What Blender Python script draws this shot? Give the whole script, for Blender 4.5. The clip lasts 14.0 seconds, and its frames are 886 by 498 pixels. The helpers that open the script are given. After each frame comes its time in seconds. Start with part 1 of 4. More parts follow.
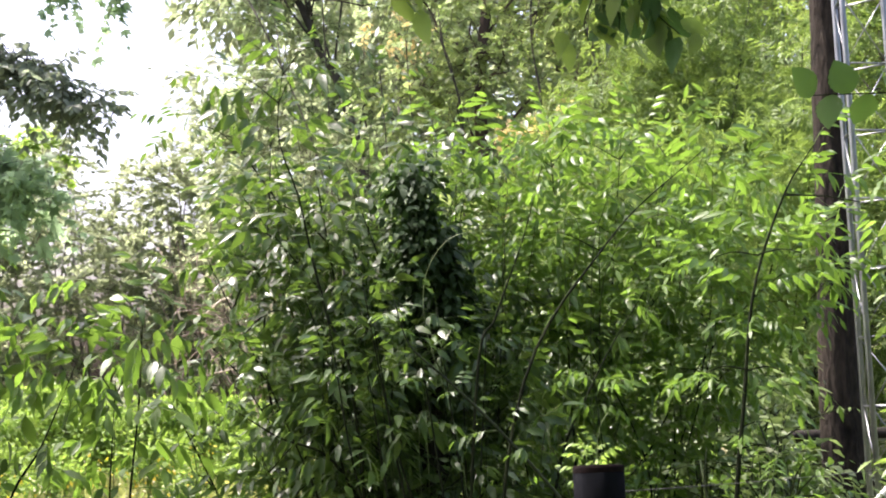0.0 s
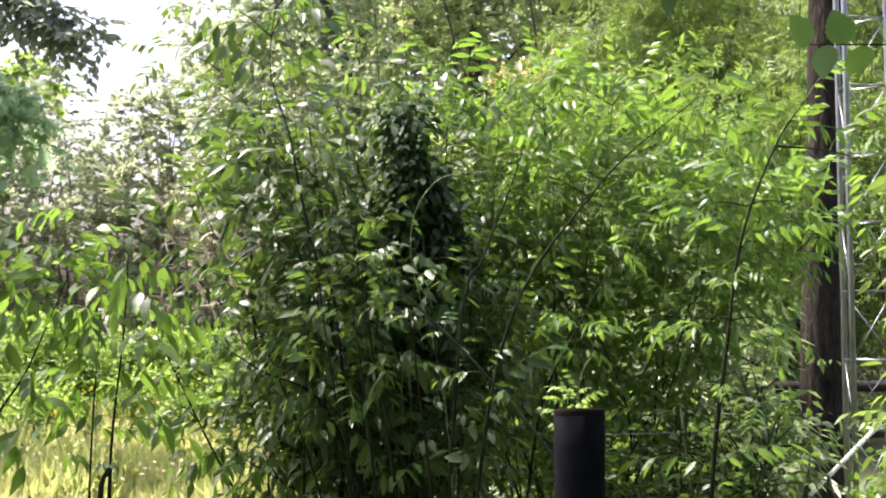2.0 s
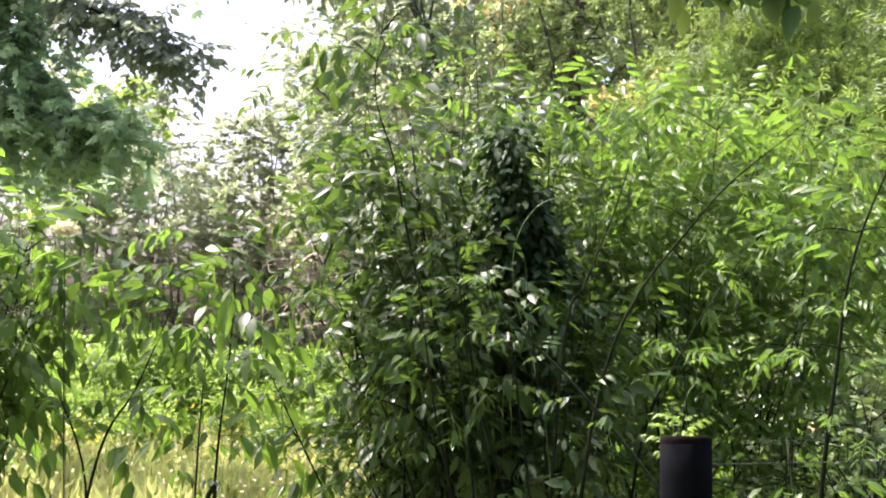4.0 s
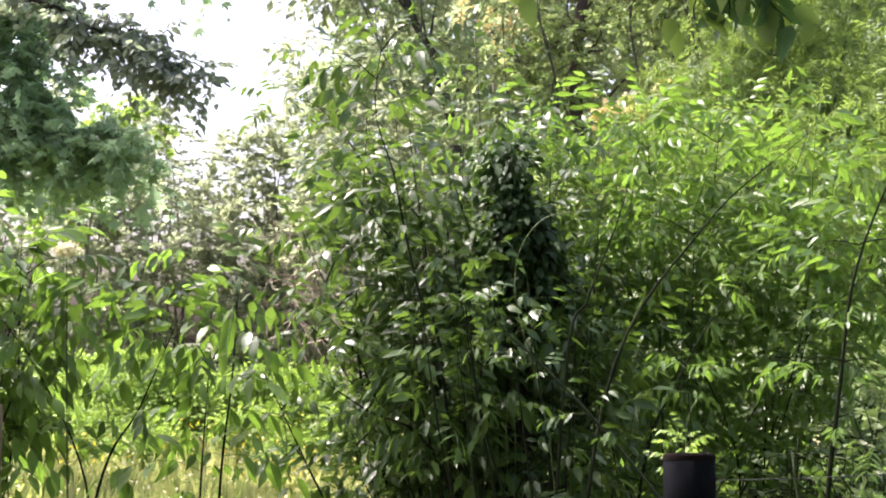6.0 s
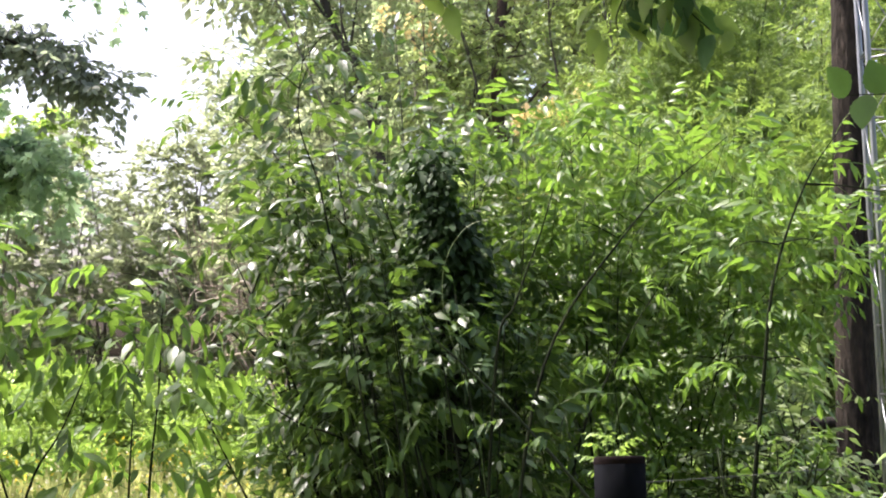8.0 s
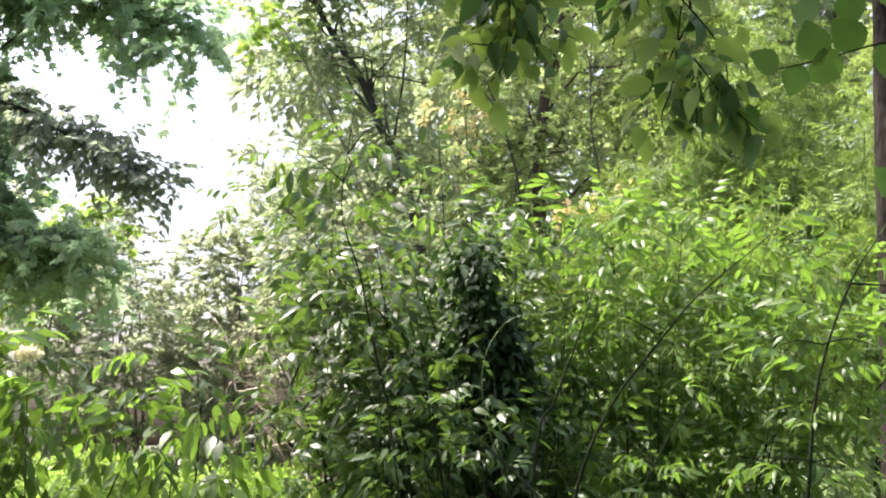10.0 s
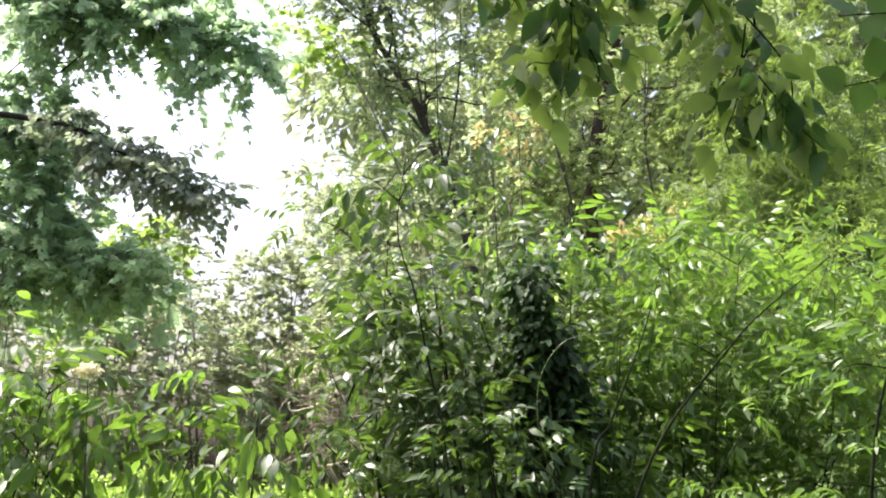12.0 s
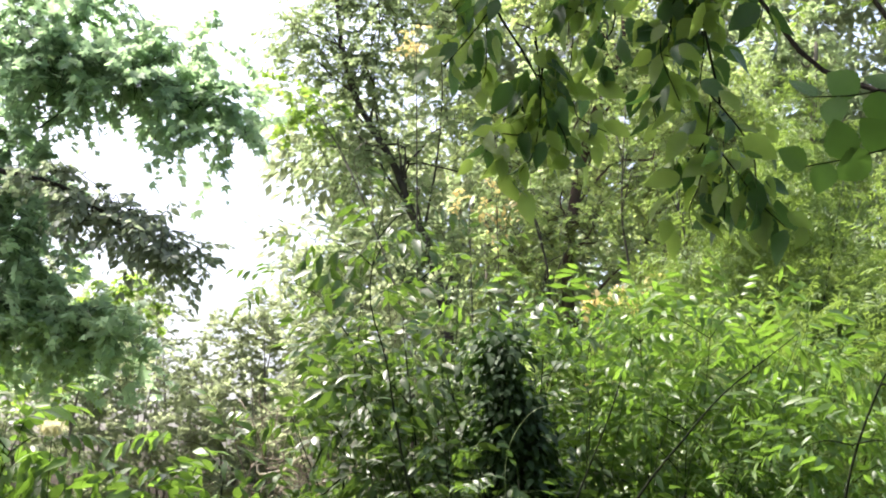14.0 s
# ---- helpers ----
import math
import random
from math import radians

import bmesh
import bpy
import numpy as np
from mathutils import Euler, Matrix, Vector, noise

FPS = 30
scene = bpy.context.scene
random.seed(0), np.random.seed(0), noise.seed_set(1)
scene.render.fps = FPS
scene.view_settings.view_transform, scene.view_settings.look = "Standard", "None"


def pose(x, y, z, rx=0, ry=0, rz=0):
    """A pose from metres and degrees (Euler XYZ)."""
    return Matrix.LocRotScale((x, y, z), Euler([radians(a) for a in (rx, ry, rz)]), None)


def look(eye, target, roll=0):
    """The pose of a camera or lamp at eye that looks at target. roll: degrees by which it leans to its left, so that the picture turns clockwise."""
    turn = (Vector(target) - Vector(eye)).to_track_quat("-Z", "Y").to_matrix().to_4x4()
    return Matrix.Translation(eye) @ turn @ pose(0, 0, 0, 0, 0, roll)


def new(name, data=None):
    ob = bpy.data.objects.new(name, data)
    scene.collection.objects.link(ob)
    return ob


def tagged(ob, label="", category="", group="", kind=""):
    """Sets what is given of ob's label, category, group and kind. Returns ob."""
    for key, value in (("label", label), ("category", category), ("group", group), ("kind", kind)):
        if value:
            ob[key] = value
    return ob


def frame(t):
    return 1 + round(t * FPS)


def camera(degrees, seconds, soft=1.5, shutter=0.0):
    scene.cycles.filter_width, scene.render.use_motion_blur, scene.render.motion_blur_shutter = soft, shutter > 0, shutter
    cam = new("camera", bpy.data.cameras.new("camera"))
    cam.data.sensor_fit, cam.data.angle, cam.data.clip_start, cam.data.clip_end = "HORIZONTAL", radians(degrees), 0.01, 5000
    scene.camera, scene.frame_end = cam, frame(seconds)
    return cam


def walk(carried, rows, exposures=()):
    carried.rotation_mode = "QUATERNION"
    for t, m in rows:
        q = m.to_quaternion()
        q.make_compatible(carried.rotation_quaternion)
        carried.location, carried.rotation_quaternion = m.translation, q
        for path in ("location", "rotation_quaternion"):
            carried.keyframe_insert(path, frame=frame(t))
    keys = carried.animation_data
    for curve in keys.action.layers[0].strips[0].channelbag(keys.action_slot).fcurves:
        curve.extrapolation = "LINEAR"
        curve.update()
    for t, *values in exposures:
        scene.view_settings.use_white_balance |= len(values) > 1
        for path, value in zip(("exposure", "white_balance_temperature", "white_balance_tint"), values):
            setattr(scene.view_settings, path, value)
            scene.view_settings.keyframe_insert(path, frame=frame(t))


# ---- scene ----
cam = camera(40.0, 14.0, 1.95)


def hand(x, y, z, yaw, pitch, roll):
    """A hand-held pose: metres, and degrees to the left, upwards and of lean."""
    return pose(x, y, z, 90 + pitch, 0, yaw) @ pose(0, 0, 0, 0, 0, roll)


PATH = [
    (0.0, hand(0.027, 0.011, 1.582, -0.92, 5.83, -1.93)),
    (0.5, hand(0.031, 0.012, 1.577, -2.76, 5.45, -1.22)),
    (1.0, hand(0.034, 0.014, 1.575, -3.19, 4.17, -0.21)),
    (1.5, hand(0.035, 0.015, 1.579, -2.83, 3.30, -0.20)),
    (2.0, hand(0.028, 0.015, 1.579, -1.41, 3.07, -0.10)),
    (2.5, hand(0.017, 0.015, 1.579, 0.43, 3.45, 0.50)),
    (3.0, hand(0.013, 0.012, 1.580, 1.73, 3.75, 0.62)),
    (3.5, hand(0.008, 0.010, 1.579, 2.56, 3.85, 0.76)),
    (4.0, hand(0.006, 0.009, 1.580, 3.13, 4.13, 0.77)),
    (4.2, hand(0.006, 0.009, 1.582, 3.10, 4.21, 0.81)),
    (6.3, hand(0.015, 0.009, 1.593, 3.58, 4.78, -0.16)),
    (6.5, hand(0.014, 0.009, 1.592, 3.96, 4.19, -0.23)),
    (7.0, hand(0.013, 0.010, 1.593, 2.63, 3.79, -0.29)),
    (7.5, hand(0.010, 0.010, 1.595, 0.05, 3.91, -1.09)),
    (8.0, hand(0.008, 0.009, 1.601, -0.23, 4.99, -1.41)),
    (8.5, hand(0.011, 0.009, 1.602, 0.06, 7.30, -0.99)),
    (8.7, hand(0.012, 0.009, 1.603, 0.27, 7.83, -0.96)),
    (10.8, hand(-0.004, 0.011, 1.599, 2.71, 9.57, -0.17)),
    (11.0, hand(-0.005, 0.011, 1.598, 3.18, 9.54, -0.37)),
    (11.5, hand(-0.008, 0.011, 1.598, 4.12, 9.71, -0.25)),
    (12.0, hand(-0.010, 0.009, 1.597, 4.06, 10.42, 0.38)),
    (12.5, hand(-0.011, 0.008, 1.595, 3.62, 11.15, 0.85)),
    (13.0, hand(-0.006, 0.006, 1.595, 3.00, 12.09, 1.24)),
    (13.5, hand(-0.001, 0.005, 1.598, 2.58, 12.77, 1.21)),
    (14.0, hand(0.007, 0.005, 1.600, 3.03, 13.50, 1.71)),
]
walk(cam, PATH, [(0, 2.04, 6150, 23), (4, 2.06, 6120, 24), (8, 2.01, 6120, 22), (11, 1.98, 6180, 17), (14, 1.90, 6180, 14)])

# ---------------------------------------------------------------- world, sun
SUN_EL, SUN_AZ = radians(60), radians(-66)   # azimuth from +y, towards +x
world = bpy.data.worlds.new("sky")
scene.world = world
world.use_nodes = True
wn = world.node_tree
sky = wn.nodes.new("ShaderNodeTexSky")
sky.sky_type = "NISHITA"
sky.sun_disc = False
sky.sun_elevation, sky.sun_rotation = SUN_EL, SUN_AZ
sky.air_density, sky.dust_density, sky.ozone_density = 1.0, 9.0, 1.0
wn.nodes["Background"].inputs[1].default_value = 0.15
wn.links.new(sky.outputs[0], wn.nodes["Background"].inputs[0])
sun_data = bpy.data.lights.new("sun", "SUN")
sun_data.energy, sun_data.angle, sun_data.color = 3.4, radians(0.8), (1.0, 0.94, 0.82)
sun = new("sun", sun_data)
sun_way = Vector((math.sin(SUN_AZ) * math.cos(SUN_EL), math.cos(SUN_AZ) * math.cos(SUN_EL), math.sin(SUN_EL)))
sun.matrix_world = look(sun_way * 60, (0, 0, 0))
scene.view_settings.exposure = 1.85

rng = np.random.default_rng(7)


# ---------------------------------------------------------------- materials
def nodes_of(name):
    m = bpy.data.materials.new(name)
    m.use_nodes = True
    return m, m.node_tree.nodes, m.node_tree.links


def leaf_material(name, dark, light, glow, rough=0.42, through_share=0.4, spec=0.5, vein=60.0):
    """Leaf: gloss over a mottled blade, part of the light passing through it."""
    m, n, l = nodes_of(name)
    bsdf, out = n["Principled BSDF"], n["Material Output"]
    geo, info = n.new("ShaderNodeNewGeometry"), n.new("ShaderNodeObjectInfo")
    add, fr = n.new("ShaderNodeMath"), n.new("ShaderNodeMath")
    add.operation, fr.operation = "ADD", "FRACT"
    l.new(geo.outputs["Random Per Island"], add.inputs[0])
    l.new(info.outputs["Random"], add.inputs[1])
    l.new(add.outputs[0], fr.inputs[0])
    coord, big, fine = n.new("ShaderNodeTexCoord"), n.new("ShaderNodeTexNoise"), n.new("ShaderNodeTexNoise")
    big.inputs["Scale"].default_value, fine.inputs["Scale"].default_value = 1.7, vein
    l.new(coord.outputs["Object"], big.inputs["Vector"])
    l.new(coord.outputs["Object"], fine.inputs["Vector"])
    s1, s2 = n.new("ShaderNodeMath"), n.new("ShaderNodeMath")
    s1.operation = s2.operation = "MULTIPLY_ADD"
    s1.inputs[1].default_value, s2.inputs[1].default_value = 0.55, 0.35
    l.new(fr.outputs[0], s1.inputs[0])
    l.new(big.outputs["Fac"], s1.inputs[2])
    l.new(fine.outputs["Fac"], s2.inputs[0])
    l.new(s1.outputs[0], s2.inputs[2])
    ramp = n.new("ShaderNodeMapRange")
    ramp.inputs[1].default_value, ramp.inputs[2].default_value = 0.45, 1.3
    l.new(s2.outputs[0], ramp.inputs[0])
    mix = n.new("ShaderNodeMix")
    mix.data_type = "RGBA"
    mix.inputs[6].default_value, mix.inputs[7].default_value = (*dark, 1), (*light, 1)
    l.new(ramp.outputs[0], mix.inputs[0])
    l.new(mix.outputs[2], bsdf.inputs["Base Color"])
    bsdf.inputs["Roughness"].default_value = rough
    bsdf.inputs["Specular IOR Level"].default_value = spec
    bump = n.new("ShaderNodeBump")
    bump.inputs["Strength"].default_value, bump.inputs["Distance"].default_value = 0.35, 0.004
    l.new(fine.outputs["Fac"], bump.inputs["Height"])
    l.new(bump.outputs[0], bsdf.inputs["Normal"])
    tr, tint = n.new("ShaderNodeBsdfTranslucent"), n.new("ShaderNodeMix")
    tint.data_type = "RGBA"
    tint.inputs[0].default_value = 0.6
    l.new(mix.outputs[2], tint.inputs[6])
    tint.inputs[7].default_value = (*glow, 1)
    l.new(tint.outputs[2], tr.inputs["Color"])
    share = n.new("ShaderNodeMixShader")
    share.inputs[0].default_value = through_share
    l.new(bsdf.outputs[0], share.inputs[1])
    l.new(tr.outputs[0], share.inputs[2])
    l.new(share.outputs[0], out.inputs["Surface"])
    return m


def rough_material(name, dark, light, scale=20.0, rough=0.85, metallic=0.0, stretch=(1, 1, 1), bump_m=0.004, detail=6.0, spec=0.5):
    """Bark, earth, metal: two sizes of mottling and a relief."""
    m, n, l = nodes_of(name)
    bsdf = n["Principled BSDF"]
    coord, mp = n.new("ShaderNodeTexCoord"), n.new("ShaderNodeMapping")
    mp.inputs["Scale"].default_value = stretch
    l.new(coord.outputs["Object"], mp.inputs["Vector"])
    a, b = n.new("ShaderNodeTexNoise"), n.new("ShaderNodeTexNoise")
    a.inputs["Scale"].default_value, b.inputs["Scale"].default_value = scale, scale * 0.13
    a.inputs["Detail"].default_value = detail
    l.new(mp.outputs[0], a.inputs["Vector"])
    l.new(mp.outputs[0], b.inputs["Vector"])
    add = n.new("ShaderNodeMath")
    add.operation = "ADD"
    l.new(a.outputs["Fac"], add.inputs[0])
    l.new(b.outputs["Fac"], add.inputs[1])
    ramp = n.new("ShaderNodeMapRange")
    ramp.inputs[1].default_value, ramp.inputs[2].default_value = 0.7, 1.3
    l.new(add.outputs[0], ramp.inputs[0])
    mix = n.new("ShaderNodeMix")
    mix.data_type = "RGBA"
    mix.inputs[6].default_value, mix.inputs[7].default_value = (*dark, 1), (*light, 1)
    l.new(ramp.outputs[0], mix.inputs[0])
    l.new(mix.outputs[2], bsdf.inputs["Base Color"])
    bsdf.inputs["Roughness"].default_value, bsdf.inputs["Metallic"].default_value = rough, metallic
    bsdf.inputs["Specular IOR Level"].default_value = spec
    bump = n.new("ShaderNodeBump")
    bump.inputs["Strength"].default_value, bump.inputs["Distance"].default_value = 0.8, bump_m
    l.new(a.outputs["Fac"], bump.inputs["Height"])
    l.new(bump.outputs[0], bsdf.inputs["Normal"])
    return m


# Elder leaf in three tones: shade put into the first, sunlight into the others.
M_ELDER_SHADED = leaf_material("elder_leaf", (0.018, 0.040, 0.012), (0.054, 0.094, 0.025), (0.16, 0.28, 0.026), 0.36, 0.36, 0.3)
M_ELDER_LIGHT = leaf_material("lit_elder_leaf", (0.036, 0.082, 0.014), (0.088, 0.150, 0.029), (0.215, 0.385, 0.034), 0.38, 0.44, 0.28)
M_ELDER_BRIGHT = leaf_material("bright_elder_leaf", (0.075, 0.135, 0.025), (0.15, 0.225, 0.05), (0.30, 0.46, 0.06), 0.45, 0.42, 0.4)
M_IVY = leaf_material("ivy_leaf", (0.014, 0.030, 0.011), (0.028, 0.054, 0.017), (0.045, 0.10, 0.014), 0.6, 0.2, 0.16)
# Bough leaf greyed and paled, so that hazy glare is in its colour.
M_BOUGH = leaf_material("hazed_hornbeam_leaf", (0.11, 0.13, 0.105), (0.19, 0.22, 0.16), (0.34, 0.42, 0.22), 0.5, 0.55, 0.4)
M_LIME = leaf_material("lime_green_leaf", (0.105, 0.20, 0.025), (0.20, 0.30, 0.05), (0.36, 0.54, 0.08), 0.5, 0.45, 0.35)
M_FEATHER = leaf_material("locust_leaf", (0.048, 0.098, 0.018), (0.11, 0.17, 0.034), (0.245, 0.355, 0.055), 0.55, 0.45, 0.35)
M_ASH = leaf_material("ash_leaf", (0.075, 0.135, 0.028), (0.165, 0.235, 0.055), (0.35, 0.47, 0.09), 0.55, 0.5, 0.3)
M_WILLOW = leaf_material("willow_leaf", (0.115, 0.16, 0.075), (0.23, 0.285, 0.135), (0.44, 0.56, 0.25), 0.65, 0.58, 0.3)
M_POPLAR = leaf_material("poplar_leaf", (0.125, 0.175, 0.06), (0.25, 0.31, 0.11), (0.48, 0.60, 0.20), 0.65, 0.58, 0.3)
# Maple leaf lifted and cooled to stand in for the veil of glare.
M_MAPLE = leaf_material("hazed_maple_leaf", (0.12, 0.19, 0.13), (0.26, 0.35, 0.22), (0.52, 0.72, 0.37), 0.5, 0.64, 0.45)
# Scrub leaf made paler than foliage is; distance haze is put into it.
M_SCRUB = leaf_material("hazed_scrub_leaf", (0.11, 0.14, 0.08), (0.22, 0.25, 0.145), (0.42, 0.49, 0.25), 0.65, 0.6, 0.3)
M_OLIVE = leaf_material("grey_green_leaf", (0.06, 0.105, 0.035), (0.14, 0.18, 0.07), (0.26, 0.38, 0.09), 0.42, 0.36, 0.5)
M_YELLOW = leaf_material("yellowing_leaf", (0.36, 0.33, 0.11), (0.50, 0.37, 0.17), (0.62, 0.52, 0.20), 0.5, 0.45)
M_ELM = leaf_material("elm_leaf", (0.02, 0.045, 0.012), (0.14, 0.20, 0.045), (0.42, 0.60, 0.10), 0.42, 0.55, 0.45, 220.0)
# Darker copies of the elm leaf; shade from the crown is put into them.
M_ELM_SHADED = leaf_material("shaded_elm_leaf", (0.014, 0.042, 0.011), (0.055, 0.115, 0.024), (0.19, 0.35, 0.045), 0.42, 0.42, 0.35, 220.0)
M_ELM_SHADED_DARK = leaf_material("dark_shaded_elm_leaf", (0.010, 0.032, 0.012), (0.042, 0.095, 0.026), (0.13, 0.27, 0.04), 0.4, 0.3, 0.4, 220.0)
M_GRASS = leaf_material("meadow_grass_blade", (0.20, 0.27, 0.06), (0.42, 0.40, 0.16), (0.55, 0.60, 0.18), 0.6, 0.4)
M_BLOOM = leaf_material("cream_blossom", (0.60, 0.56, 0.36), (0.76, 0.72, 0.50), (0.78, 0.74, 0.46), 0.7, 0.3)
M_GOLD = leaf_material("golden_blossom", (0.55, 0.42, 0.03), (0.72, 0.58, 0.06), (0.8, 0.65, 0.05), 0.7, 0.3)
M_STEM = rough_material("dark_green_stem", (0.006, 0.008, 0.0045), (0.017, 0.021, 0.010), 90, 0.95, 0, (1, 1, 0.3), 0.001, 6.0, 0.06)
M_STEM_GREEN = rough_material("green_elder_stem", (0.018, 0.028, 0.010), (0.045, 0.06, 0.022), 90, 0.8, 0, (1, 1, 0.3), 0.001, 6.0, 0.2)
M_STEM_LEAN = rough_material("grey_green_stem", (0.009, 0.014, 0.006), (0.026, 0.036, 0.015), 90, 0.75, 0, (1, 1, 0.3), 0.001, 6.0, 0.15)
M_STEM_PALE = rough_material("pale_dry_stem", (0.30, 0.25, 0.16), (0.46, 0.40, 0.29), 60, 0.75, 0, (1, 1, 0.3), 0.001)
M_DEAD = rough_material("dead_brown_twig", (0.09, 0.07, 0.05), (0.22, 0.175, 0.13), 60, 0.85, 0, (1, 1, 0.3), 0.001)
M_VINE = rough_material("green_vine_stem", (0.10, 0.15, 0.05), (0.19, 0.25, 0.09), 60, 0.55, 0, (1, 1, 0.3), 0.001)
# Brown lowered to near black, standing in for shade under the foliage.
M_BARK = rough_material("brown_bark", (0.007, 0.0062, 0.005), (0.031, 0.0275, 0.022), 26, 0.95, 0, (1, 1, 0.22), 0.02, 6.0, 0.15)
M_BARK_GREY = rough_material("grey_bark", (0.06, 0.05, 0.04), (0.16, 0.14, 0.11), 18, 0.9, 0, (1, 1, 0.25), 0.015)
# Furrowed trunk bark; its dark tones include the shade that falls on it.
M_BARK_SHADED = rough_material("furrowed_shaded_bark", (0.004, 0.0036, 0.003), (0.034, 0.028, 0.021), 34, 0.95, 0, (1, 1, 0.3), 0.04, 8.0, 0.1)
M_BARK_MID = rough_material("grey_brown_bark", (0.028, 0.025, 0.020), (0.08, 0.07, 0.055), 20, 0.9, 0, (1, 1, 0.25), 0.012, 6.0, 0.2)
M_BARK_RED = rough_material("reddish_bark", (0.035, 0.024, 0.019), (0.10, 0.07, 0.055), 14, 0.95, 0, (1, 1, 0.25), 0.02, 6.0, 0.15)
M_POST = rough_material("near_black_post", (0.002, 0.0023, 0.003), (0.0055, 0.006, 0.0075), 35, 0.95, 0.0, (1, 1, 0.35), 0.0015, 6.0, 0.04)
M_RUST = rough_material("rusty_rim", (0.004, 0.003, 0.003), (0.010, 0.0065, 0.006), 80, 0.95, 0.0, (1, 1, 1), 0.001, 6.0, 0.04)
M_STEEL = rough_material("galvanised_steel", (0.14, 0.145, 0.145), (0.34, 0.345, 0.345), 30, 0.32, 1.0, (1, 1, 0.2), 0.0006)
M_WOOD = rough_material("weathered_wood", (0.10, 0.065, 0.045), (0.22, 0.15, 0.11), 40, 0.85, 0, (1, 1, 0.1), 0.003)
M_WHITE = rough_material("white_paint", (0.62, 0.61, 0.58), (0.8, 0.79, 0.76), 25, 0.55, 0, (1, 1, 0.3), 0.001)
M_WIRE = rough_material("fence_wire", (0.02, 0.02, 0.019), (0.05, 0.048, 0.045), 80, 0.8, 0.0)
M_EARTH = rough_material("meadow_ground", (0.025, 0.035, 0.012), (0.085, 0.09, 0.035), 3.0, 0.95, 0, (1, 1, 1), 0.03)


# ---------------------------------------------------------------- mesh tools
def mesh_of(name, verts, faces, material, smooth=True):
    """A mesh from an array of places and one of corner numbers (rows of 3 or 4)."""
    me = bpy.data.meshes.new(name)
    verts, faces = np.asarray(verts, np.float32), np.asarray(faces, np.int32)
    k = faces.shape[1]
    me.vertices.add(len(verts))
    me.vertices.foreach_set("co", verts.ravel())
    me.loops.add(faces.size)
    me.loops.foreach_set("vertex_index", faces.ravel())
    me.polygons.add(len(faces))
    me.polygons.foreach_set("loop_start", np.arange(0, faces.size, k, dtype=np.int32))
    me.polygons.foreach_set("loop_total", np.full(len(faces), k, np.int32))
    me.polygons.foreach_set("use_smooth", np.full(len(faces), smooth))
    me.update(calc_edges=True)
    me.materials.append(material)
    return me


def thing(name, base, label, category, group="", kind=""):
    ob = new(name)
    ob.empty_display_size = 0.1
    ob.location = base
    return tagged(ob, label, category, group, kind)


def root_of(ob):
    p = Vector(ob.location)
    while ob.parent:
        ob = ob.parent
        p += Vector(ob.location)
    return np.array(p)


def part(name, shape, material, parent, label="", kind=""):
    """One mesh object under a thing; shape is (places, faces) in world metres."""
    verts, faces = shape
    ob = new(name, mesh_of(name, np.asarray(verts) - root_of(parent), faces, material))
    ob.parent = parent
    return tagged(ob, label, "", "", kind)


def merged(shapes):
    vs, fs, n = [], [], 0
    for v, f in shapes:
        vs.append(np.asarray(v, float))
        fs.append(np.asarray(f) + n)
        n += len(v)
    return np.concatenate(vs), np.concatenate(fs)


def curve(points, n=24):
    """A smooth line through the points."""
    p = np.asarray(points, float)
    if len(p) == 2:
        return p[0] + np.linspace(0, 1, n)[:, None] * (p[1] - p[0])
    q = np.concatenate([[2 * p[0] - p[1]], p, [2 * p[-1] - p[-2]]])
    out = []
    for s in np.linspace(0, len(p) - 1 - 1e-6, n):
        i, t = int(s), s - int(s)
        a, b, c, d = q[i:i + 4]
        out.append(0.5 * (2 * b + (c - a) * t + (2 * a - 5 * b + 4 * c - d) * t * t + (3 * b - a - 3 * c + d) * t ** 3))
    return np.array(out)


def tube(line, r0, r1, sides=6, wobble=0.0, capped=True):
    """A tapered round stem along a line, in quads."""
    line = np.asarray(line, float)
    n = len(line)
    ahead = np.gradient(line, axis=0)
    ahead /= np.linalg.norm(ahead, axis=1)[:, None] + 1e-9
    ref = np.where(np.abs(ahead[:, 2:3]) > 0.9, [[1.0, 0, 0]], [[0, 0, 1.0]])
    ref = np.broadcast_to(ref[n // 2], (n, 3))
    side = np.cross(ahead, ref)
    side /= np.linalg.norm(side, axis=1)[:, None] + 1e-9
    up = np.cross(side, ahead)
    r = np.linspace(r0, r1, n)
    if wobble:
        r = r * (1 + wobble * rng.normal(size=n))
    a = np.linspace(0, 2 * np.pi, sides, endpoint=False)
    verts = line[:, None] + r[:, None, None] * (np.cos(a)[None, :, None] * side[:, None] + np.sin(a)[None, :, None] * up[:, None])
    verts = verts.reshape(-1, 3)
    i, j = np.meshgrid(np.arange(n - 1), np.arange(sides), indexing="ij")
    k = (j + 1) % sides
    faces = np.stack([i * sides + j, i * sides + k, (i + 1) * sides + k, (i + 1) * sides + j], -1).reshape(-1, 4)
    if capped:
        verts = np.concatenate([verts, line[:1], line[-1:]])
        c0, c1 = len(verts) - 2, len(verts) - 1
        j = np.arange(0, sides, 2)
        e = (n - 1) * sides
        cap0 = np.stack([np.full(len(j), c0), (j + 2) % sides, j + 1, j], -1)
        cap1 = np.stack([np.full(len(j), c1), e + j, e + j + 1, e + (j + 2) % sides], -1)
        faces = np.concatenate([faces, cap0, cap1])
    return verts, faces


def unit(v):
    return v / (np.linalg.norm(v, axis=-1, keepdims=True) + 1e-9)


